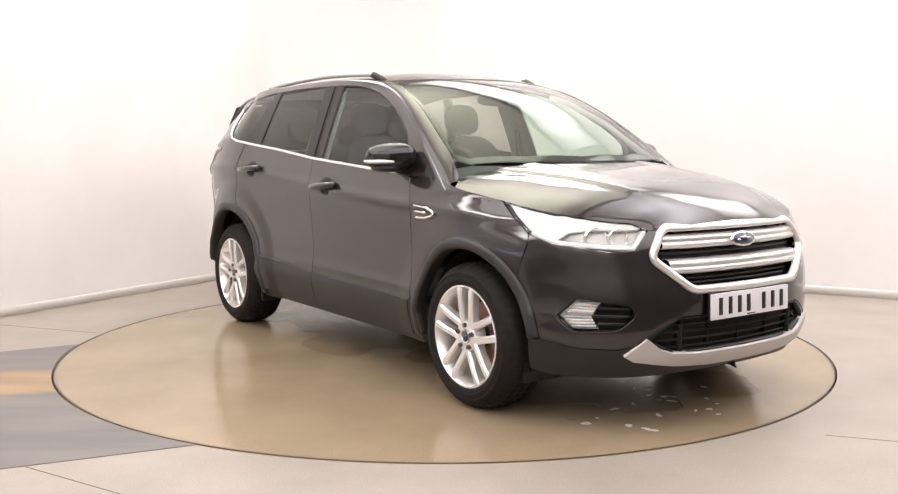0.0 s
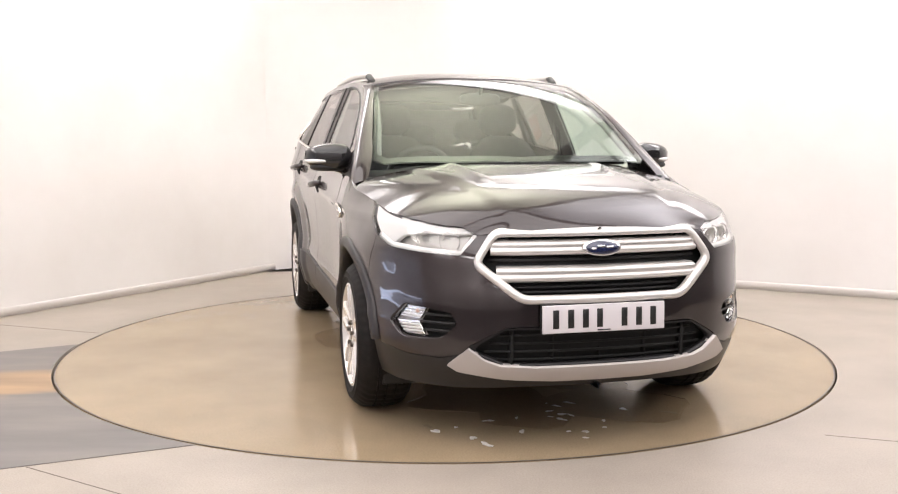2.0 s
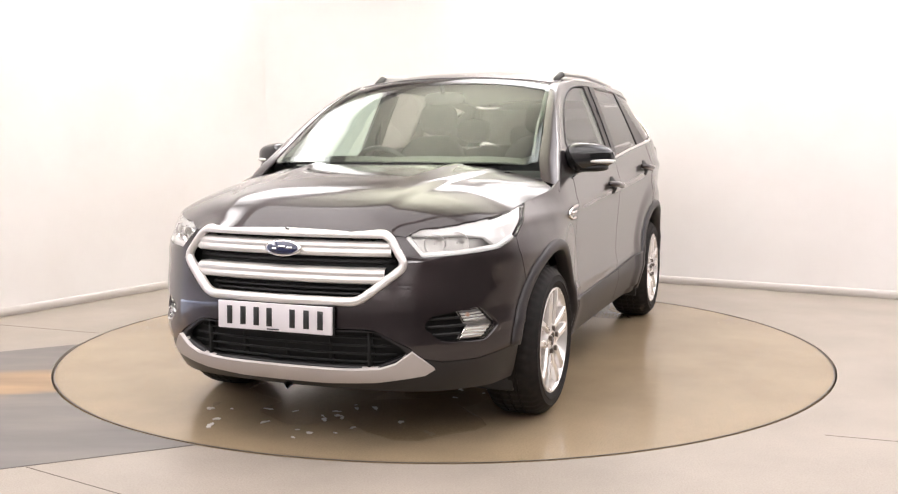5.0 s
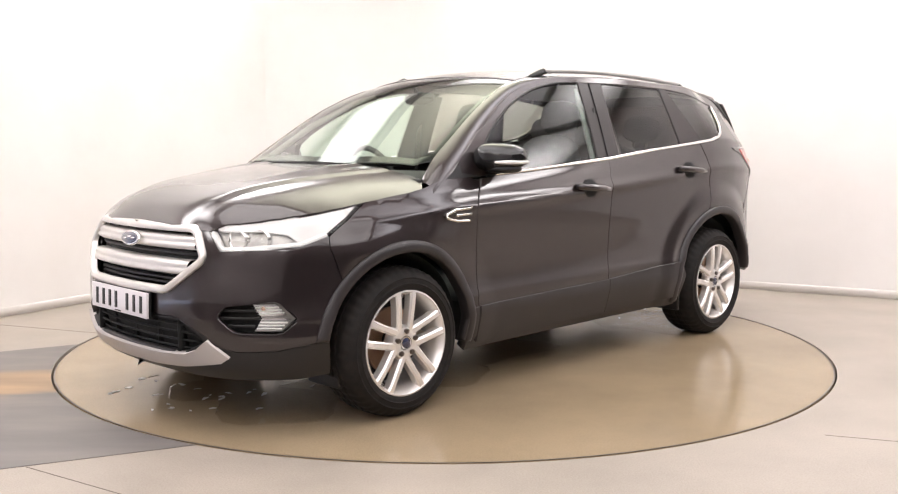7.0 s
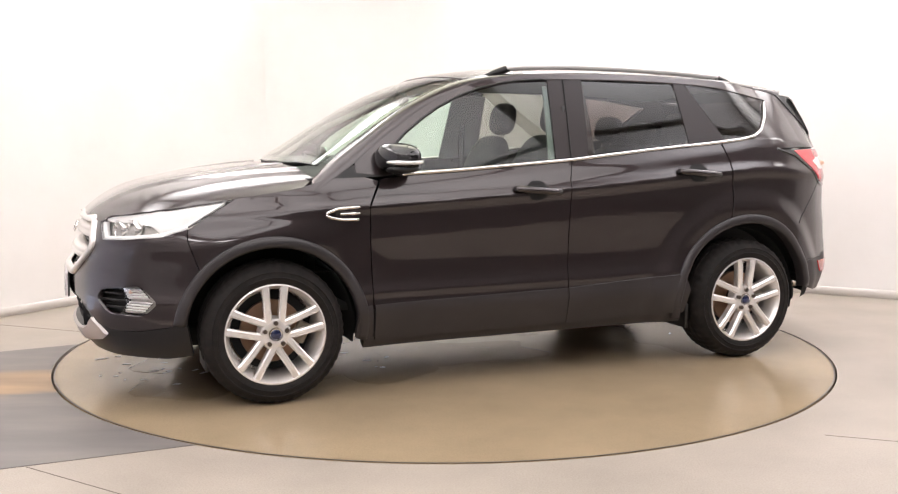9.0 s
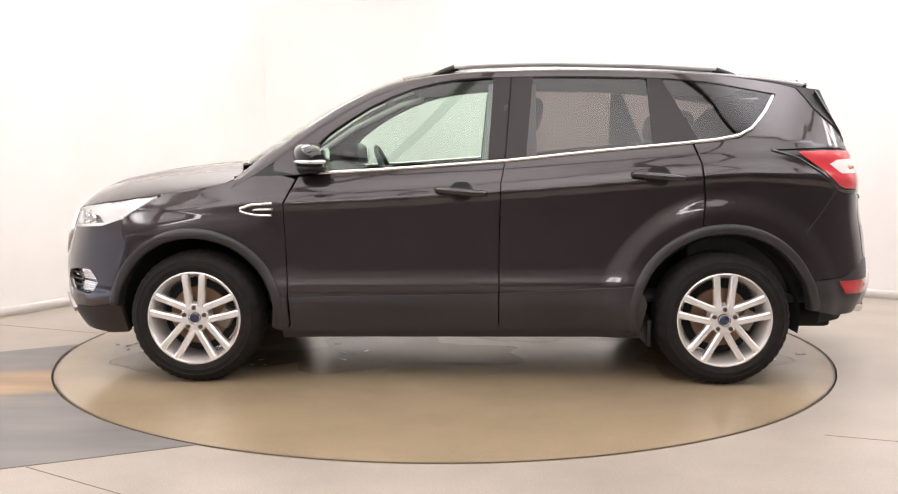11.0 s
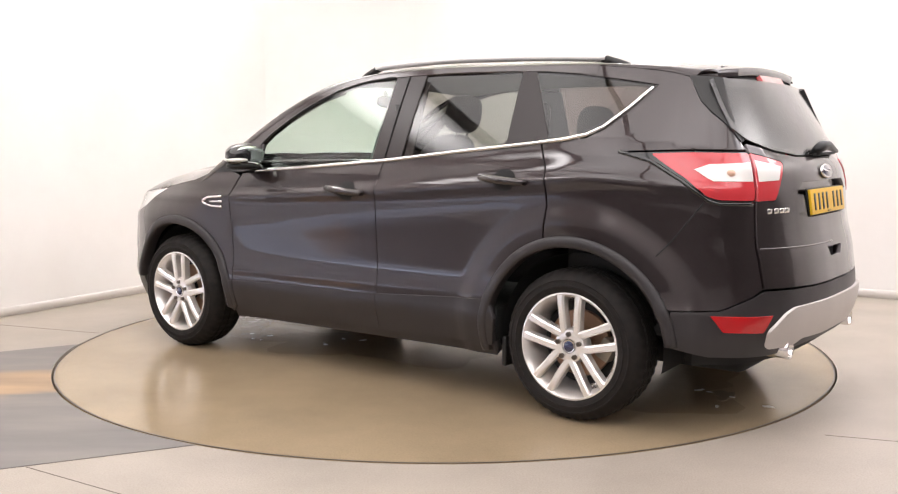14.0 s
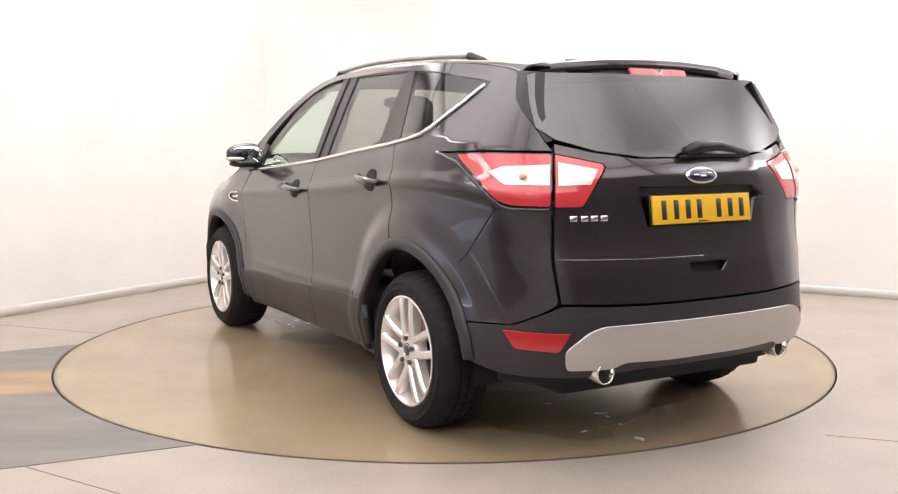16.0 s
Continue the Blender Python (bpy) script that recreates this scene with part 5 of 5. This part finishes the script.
both("sill", skin(-0.01), on_side([(0.90, 0.285), (-0.93, 0.295), (-0.93, 0.235), (0.90, 0.225)]), CLAD, car, thick=0.05)
pair("mud_flap", lambda: box_bm((-0.99, 0.62, 0.19), (-0.965, 0.85, 0.33), 0.01), BLACK, car)

# ---- door handles, wing badges, mirrors, rails
for (ds, x, z) in ((doors_f, -0.02, 0.985), (doors_r, -1.0, 1.062)):
    for d, mr in zip(ds, (False, True)):
        bm = tube_bm([wrap(S(x + q), z + 0.01 * q / 0.12, o) for q, o in ((0.125, 0.004), (0.115, 0.026), (0.06, 0.038), (0.0, 0.040), (-0.06, 0.038), (-0.115, 0.026), (-0.125, 0.004))],
                     [0.014, 0.017, 0.018, 0.018, 0.018, 0.017, 0.014], 10)
        part("handle", mirrored(bm) if mr else bm, PAINT, d)
        cup = rounded(on_side([(x + 0.068, z), (x + 0.038, z + 0.048), (x - 0.038, z + 0.048), (x - 0.068, z), (x - 0.038, z - 0.052), (x + 0.038, z - 0.052)]), 0.03)
        part("handle_cup", sheet("handle_cup", skin(0.0035), cup, MATBLACK, mirror=mr, thick=0.006), None, d)
for mr in (False, True):
    bm = along(skin(0.006), on_side([(0.93, 0.925), (1.04, 0.918), (1.09, 0.900), (1.10, 0.888), (1.07, 0.876), (1.02, 0.866), (0.935, 0.864)]), 0.0075, 8, step=0.015)
    bm = joined(bm, along(skin(0.006), on_side([(1.03, 0.893), (0.93, 0.895)]), 0.007, 8))
    b = part("wing_badge", mirrored(bm) if mr else bm, CHROME, car, "chrome winged side badge")

for mr in (False, True):
    def put(bm):
        return mirrored(bm) if mr else bm

    def head(sx, sy, sz, p=2.7):
        bm = ball_bm((sx, sy, sz), p, 28, 18)
        for v in bm.verts:
            v.co.x += 0.05 * (v.co.y / sy) * -1 if v.co.x > 0 else -0.02 * (v.co.y / sy)
            v.co.z *= 1 - 0.16 * (v.co.y / sy)
        return turned(bm, Matrix.Translation((0.735, 0.915, 1.158)) @ Matrix.Rotation(math.radians(-6), 4, "Z"))
    mir = part("door_mirror", put(head(0.085, 0.112, 0.068)), GLOSSBLACK, car, "gloss black door mirror with a clear indicator strip")
    part("mirror_foot", put(tube_bm([(0.70, 0.80, 1.085), (0.715, 0.84, 1.09), (0.725, 0.88, 1.105)], [0.035, 0.032, 0.038], 10, 0.6)), BLACK, mir)
    strip_bm = ball_bm((0.088, 0.066, 0.015), 2.6, 28, 10)
    for v in strip_bm.verts:
        v.co.x += -0.05 * ((v.co.y + 0.048) / 0.112) if v.co.x > 0 else -0.02 * ((v.co.y + 0.048) / 0.112)
    part("indicator_strip", put(turned(strip_bm, Matrix.Translation((0.738, 0.964, 1.136)) @ Matrix.Rotation(math.radians(-6), 4, "Z"))), LAMP_WHITE, mir)
    part("mirror_base", put(turned(ball_bm((0.075, 0.10, 0.022), 2.6, 20, 8), Matrix.Translation((0.725, 0.905, 1.103)))), BLACK, mir)
    part("mirror_glass", put(turned(ball_bm((0.006, 0.092, 0.050), 3.0, 20, 10), Matrix.Translation((0.658, 0.915, 1.158)) @ Matrix.Rotation(math.radians(-6), 4, "Z"))), MIRROR, mir)


def rail():
    pts = []
    for i in range(25):
        x = 0.02 - 1.36 * i / 24
        q = 1.0
        pts.append((x, 0.600 - 0.03 * ((x + 0.65) / 0.7) ** 2, roof_top(x, 0.59).z + 0.006 + 0.026 * q))
    return tube_bm(pts, 0.0205, 12, 0.95)


rails = pair("roof_rail", rail, RAIL, car, "bright silver roof rail with black feet")
for r, mr in zip(rails, (False, True)):
    for x0, x1 in ((0.14, 0.0), (-1.47, -1.32)):
        bm = tube_bm([(x0 + (x1 - x0) * i / 4, 0.598 - 0.03 * ((x0 + (x1 - x0) * i / 4 + 0.65) / 0.7) ** 2, roof_top(x0 + (x1 - x0) * i / 4, 0.59).z - 0.004 + (0.034 * i / 4)) for i in range(5)],
                     [0.012, 0.018, 0.020, 0.0205, 0.0205], 12, 0.9)
        part("rail_foot", mirrored(bm) if mr else bm, BLACK, r)
for y0, y1, x0 in ((-0.62, 0.02, 0), (-0.05, 0.60, 0)):
    wp = part("wiper", tube_bm([(1.20 - 0.16 * (abs(y) / 0.65) ** 2, y, 1.128 - 0.01 * abs(y)) for y in [y0 + (y1 - y0) * i / 8 for i in range(9)]], 0.009, 6), BLACK, car)

# ---- wheels
RIM = 1.045


def spoke(sign):
    """One of a pair of spokes: an outward-facing tapered bar from the hub to the rim."""
    bm = bmesh.new()
    rws = []
    for r, side, w, y in ((0.045, 0.031, 0.019, 0.010), (0.09, 0.034, 0.0175, 0.014), (0.15, 0.039, 0.0165, 0.020), (0.20, 0.044, 0.018, 0.022), (0.221, 0.047, 0.022, 0.018)):
        r *= RIM if r > 0.1 else 1
        c = sign * side
        sec = [(-w, -0.045), (-w, -0.008), (-w * 0.55, 0.0), (w * 0.55, 0.0), (w, -0.008), (w, -0.045)]
        rws.append([bm.verts.new((r, y + dy, c + dz)) for dz, dy in sec])
    for a, b in zip(rws, rws[1:]):
        for j in range(5):
            bm.faces.new((a[j], a[j + 1], b[j + 1], b[j]))
    bmesh.ops.recalc_face_normals(bm, faces=bm.faces[:])
    return bm


alloy = lathe_bm([(0.229, 0.020), (0.2295, 0.012), (0.222, -0.005), (0.213, -0.02), (0.205, -0.04), (0.20, -0.10), (0.20, -0.19), (0.215, -0.20), (0.208, -0.205),
                  (0.19, -0.19), (0.19, -0.10), (0.197, -0.035), (0.206, -0.006), (0.214, 0.010), (0.222, 0.022)], 64, "y", True)
for v in alloy.verts:
    v.co.x, v.co.z = v.co.x * RIM, v.co.z * RIM
hub = lathe_bm([(0.0, -0.01), (0.034, -0.01), (0.034, 0.012), (0.05, 0.014), (0.072, 0.008), (0.080, -0.01), (0.082, -0.045), (0.0, -0.045)], 40, "y")
alloy = joined(alloy, hub)
me_alloy = bpy.data.meshes.new("alloy")
alloy.to_mesh(me_alloy), alloy.free()
me_alloy.materials.append(ALLOY)
for p in me_alloy.polygons:
    p.use_smooth = True
me_alloy.set_sharp_from_angle(angle=math.radians(35))


me_spoke = {}
for sg in (-1, 1):
    b_ = spoke(sg)
    me_spoke[sg] = bpy.data.meshes.new("spoke")
    b_.to_mesh(me_spoke[sg]), b_.free()
    me_spoke[sg].materials.append(ALLOY)
    for p in me_spoke[sg].polygons:
        p.use_smooth = True
    me_spoke[sg].set_sharp_from_angle(angle=math.radians(35))


def tyre():
    """Tyre with rounded shoulders, rings in the sidewall and grooves across the tread."""
    prof = [(0.234, 0.010), (0.240, 0.018), (0.252, 0.024), (0.264, 0.0265), (0.266, 0.0290), (0.270, 0.0290), (0.272, 0.0265), (0.290, 0.0240), (0.292, 0.0262), (0.296, 0.0260), (0.298, 0.0222), (0.312, 0.012), (0.325, -0.002), (0.333, -0.014), (0.3385, -0.03),
            (0.3405, -0.058), (0.333, -0.060), (0.333, -0.066), (0.3415, -0.068), (0.342, -0.098), (0.334, -0.100), (0.334, -0.108), (0.342, -0.110), (0.3415, -0.140), (0.333, -0.142),
            (0.333, -0.148), (0.3405, -0.150), (0.3385, -0.178), (0.325, -0.205), (0.295, -0.228), (0.25, -0.228), (0.224, -0.21)]
    bm = lathe_bm(prof, 192, "y")
    for v in bm.verts:
        r = math.hypot(v.co.x, v.co.z)
        if r > 0.318:
            a = math.atan2(v.co.z, v.co.x) + 0.10 * abs(v.co.y + 0.10) / 0.1 * 0.4
            if math.floor(a / (2 * math.pi) * 96 + 200) % 2 and (r > 0.334 or v.co.y > -0.035):
                k = (r - 0.0035) / r
                v.co.x *= k
                v.co.z *= k
    return bm


me_tyre = bpy.data.meshes.new("tyre")
bm = tyre()
bm.to_mesh(me_tyre), bm.free()
me_tyre.materials.append(RUBBER)
for p in me_tyre.polygons:
    p.use_smooth = True
me_tyre.set_sharp_from_angle(angle=math.radians(28))


def wheel_bits():
    out = {}
    out["brake_disc"] = (lathe_bm([(0.06, -0.085), (0.148, -0.085), (0.15, -0.088), (0.15, -0.108), (0.06, -0.108)], 48, "y"), BRAKE)
    out["caliper"] = (turned(box_bm((-0.05, -0.13, -0.035), (0.05, -0.062, 0.035), 0.012), Matrix.Translation((-0.135, 0, 0.03)) @ Matrix.Rotation(math.radians(80), 4, "Y")), CAST)
    out["back_plate"] = (lathe_bm([(0.0, -0.116), (0.190, -0.116), (0.190, -0.121), (0.0, -0.121)], 48, "y"), MATBLACK)
    out["centre_cap"] = (lathe_bm([(0.0, 0.0155), (0.019, 0.015), (0.0245, 0.012), (0.0255, 0.0), (0.0, 0.0)], 32, "y"), BLUE)
    out["cap_ring"] = (lathe_bm([(0.0245, 0.0135), (0.029, 0.0145), (0.0305, 0.006), (0.0245, 0.006)], 32, "y", True), CHROME)
    nut = bmesh.new()
    bmesh.ops.create_cone(nut, segments=6, radius1=0.0125, radius2=0.0115, depth=0.022, cap_ends=True)
    out["wheel_nut"] = (turned(nut, Matrix.Rotation(math.radians(-90), 4, "X")), NUT)
    done = {}
    for k, (b_, m_) in out.items():
        me = bpy.data.meshes.new(k)
        b_.to_mesh(me), b_.free()
        me.materials.append(m_)
        for p in me.polygons:
            p.use_smooth = k != "wheel_nut"
        me.set_sharp_from_angle(angle=math.radians(40))
        done[k] = me
    return done


BITS = wheel_bits()
for x, side, turn in ((WB, 1, -18), (WB, -1, -18), (-WB, 1, -18), (-WB, -1, -18)):
    w = new("wheel", me_alloy)
    w["label"] = "silver five-twin-spoke alloy wheel"
    w.parent = car
    w.matrix_basis = Matrix.Translation((x, side * 0.878, WHEEL_Z)) @ Matrix.Rotation(math.radians(0 if side > 0 else 180), 4, "Z") @ Matrix.Rotation(math.radians(turn), 4, "Y")
    t = new("tyre", me_tyre)
    t.parent = w
    t["label"] = "black road tyre"
    for k in ("brake_disc", "caliper", "back_plate", "centre_cap", "cap_ring"):
        o = new(k, BITS[k])
        o.parent = w
    for k in range(10):
        o = new("spoke", me_spoke[1 if k % 2 else -1])
        o.parent = w
        o.matrix_basis = Matrix.Rotation(math.radians(72 * (k // 2)), 4, "Y")
    for k in range(5):
        o = new("wheel_nut", BITS["wheel_nut"])
        o.parent = w
        o.location = (0.054 * math.cos(math.radians(72 * k)), 0.014, 0.054 * math.sin(math.radians(72 * k)))

# ---- the cabin
part("cabin_floor", joined(box_bm((-1.9, -0.72, 0.40), (1.0, 0.72, 0.44)), box_bm((-2.0, -0.66, 0.44), (-1.2, 0.66, 0.95), 0.02)), TRIM_IN, car)


def dash():
    bm = bmesh.new()
    prof = [(1.12, 1.04), (0.95, 1.075), (0.80, 1.085), (0.66, 1.055), (0.60, 0.98), (0.62, 0.85), (0.70, 0.60), (1.12, 0.60)]
    rws = []
    for y in [-0.74 + 1.48 * i / 24 for i in range(25)]:
        bulge = 0.03 * math.exp(-((y + 0.36) / 0.16) ** 2)
        rws.append([bm.verts.new((px + (0.05 if pz > 1.0 else 0) * -abs(y) * 0.4, y, pz + (bulge if pz > 1.0 and px < 0.9 else 0))) for px, pz in prof])
    for a, b in zip(rws, rws[1:]):
        for j in range(len(prof)):
            k = (j + 1) % len(prof)
            bm.faces.new((a[j], a[k], b[k], b[j]))
    bmesh.ops.recalc_face_normals(bm, faces=bm.faces[:])
    return bm


part("dashboard", dash(), TRIM_IN, car)


def seat(x, y, wide, name, back_h):
    cush = turned(ball_bm((0.27, wide, 0.10), 4, 24, 14), Matrix.Translation((x, y, 0.62)))
    st = part(name, cush, SEAT, car, "black cloth car seat")
    bk = ball_bm((0.075, wide, back_h / 2), 3.5, 24, 18)
    for v in bk.verts:
        v.co.y *= 1 - 0.22 * max(0.0, v.co.z / (back_h / 2)) ** 2
        v.co.x += 0.03 * abs(v.co.y / wide) ** 2
    part("backrest", turned(bk, Matrix.Translation((x - 0.27, y, 0.66 + back_h / 2)) @ Matrix.Rotation(math.radians(-16), 4, "Y")), SEAT, st)
    return st


def headrest(st, x, y, z, tall=0.085):
    hr = ball_bm((0.058, 0.125, tall), 3, 22, 14)
    part("headrest", turned(hr, Matrix.Translation((x, y, z)) @ Matrix.Rotation(math.radians(-12), 4, "Y")), SEAT, st)
    for dy in (-0.05, 0.05):
        part("headrest_post", tube_bm([(x + 0.03, y + dy, z - 0.16), (x, y + dy, z - 0.05)], 0.007, 8), CHROME, st)


for y in (-0.36, 0.36):
    st = seat(0.01, y, 0.25, "front_seat", 0.62)
    headrest(st, -0.395, y, 1.378, 0.100)
bench = seat(-0.82, 0.0, 0.64, "rear_bench", 0.56)
for y in (-0.40, 0.40):
    headrest(bench, -1.20, y, 1.315)
headrest(bench, -1.20, 0.0, 1.27)
wheel_c, wheel_m = Vector((0.46, -0.36, 1.03)), Matrix.Rotation(math.radians(-66), 4, "Y")
sw = bmesh.new()
sw = lathe_bm([(0.185 + 0.016 * math.cos(a), 0.016 * math.sin(a)) for a in [2 * math.pi * i / 10 for i in range(10)]], 40, "z", True)
sw = joined(sw, ball_bm((0.06, 0.075, 0.03), 2.6, 16, 8), box_bm((-0.02, -0.18, -0.012), (0.02, 0.18, 0.012), 0.008), box_bm((-0.18, -0.02, -0.012), (0.0, 0.02, 0.012), 0.008))
part("steering_wheel", turned(sw, Matrix.Translation(wheel_c) @ wheel_m), TRIM_IN, car)
part("steering_column", tube_bm([wheel_c, wheel_c + Vector((0.25, 0, -0.10))], 0.035, 10), TRIM_IN, car)
part("rear_view_mirror", turned(ball_bm((0.018, 0.12, 0.036), 3, 20, 10), Matrix.Translation((0.42, 0.0, 1.475))), BLACK, car)
part("mirror_stalk", tube_bm([(0.44, 0, 1.50), (0.46, 0, 1.54)], 0.01, 8), BLACK, car)
part("headlining", sheet("headlining", lifted(roof_top, -0.045), rf_half + [(x, -y) for x, y in reversed(rf_half[1:-1])], PALE_IN, thick=0, step=0.08, flip=True), None, car, "pale headlining")
pair("pillar_trim", lambda: tube_bm([Vector((x, y, roof_top(x, y).z - 0.055)) for x, y in ((0.98, 0.69), (0.7, 0.64), (0.4, 0.598), (0.25, 0.59))], 0.018, 10), PALE_IN, car)
both("door_trim", skin(-0.06), on_side([(0.80, 0.5), (0.80, 1.05), (-0.2, 1.10), (-1.2, 1.18), (-1.2, 0.82), (-0.9, 0.55)]), TRIM_IN, car, thick=0, step=0.1, flip=True)
both("boot_trim", skin(-0.05), on_side([(-1.2, 0.9), (-1.2, 1.20), (-1.75, 1.22), (-1.75, 0.9)]), TRIM_IN, car, thick=0, step=0.1, flip=True)
pair("belt", lambda: tube_bm([(-0.25, 0.72, 1.42), (-0.27, 0.76, 1.1), (-0.27, 0.79, 0.8)], 0.02, 8, 0.3), TRIM_IN, car)


# daylight and lamp light pass the panes into the cabin
for ob in car.children:
    if ob.name.split(".")[0] in ("windscreen", "front_window", "rear_window", "quarter_window", "rear_screen"):
        ob.visible_shadow = False


# ---------------------------------------------------------------- what moves
CAR_AT = Vector((-0.098, 0.126, 0.0))
HEADING = [(0.0, -54.8), (0.5, -58.5), (1.0, -64.2), (1.5, -69.9), (2.0, -75.95), (2.5, -81.85), (3.0, -87.8), (3.5, -93.75),
           (4.0, -99.7), (4.5, -105.55), (5.3, -115.1), (6.2, -125.85), (7.0, -135.4), (7.5, -141.2), (8.0, -147.0), (8.5, -152.75), (9.0, -158.6),
           (9.8, -168.0), (10.7, -178.5), (11.5, -187.9), (12.0, -193.7), (12.5, -199.45), (13.0, -205.25), (13.5, -211.05), (14.0, -216.9),
           (14.5, -222.65), (15.0, -228.5), (15.5, -234.3), (16.0, -240.2)]


def motions():
    walk(turntable, [(t, pose(0, 0, 0, 0, 0, a)) for t, a in HEADING])
    walk(car, [(t, pose(0, 0, 0, 0, 0, a) @ Matrix.Translation(CAR_AT)) for t, a in HEADING])


motions()
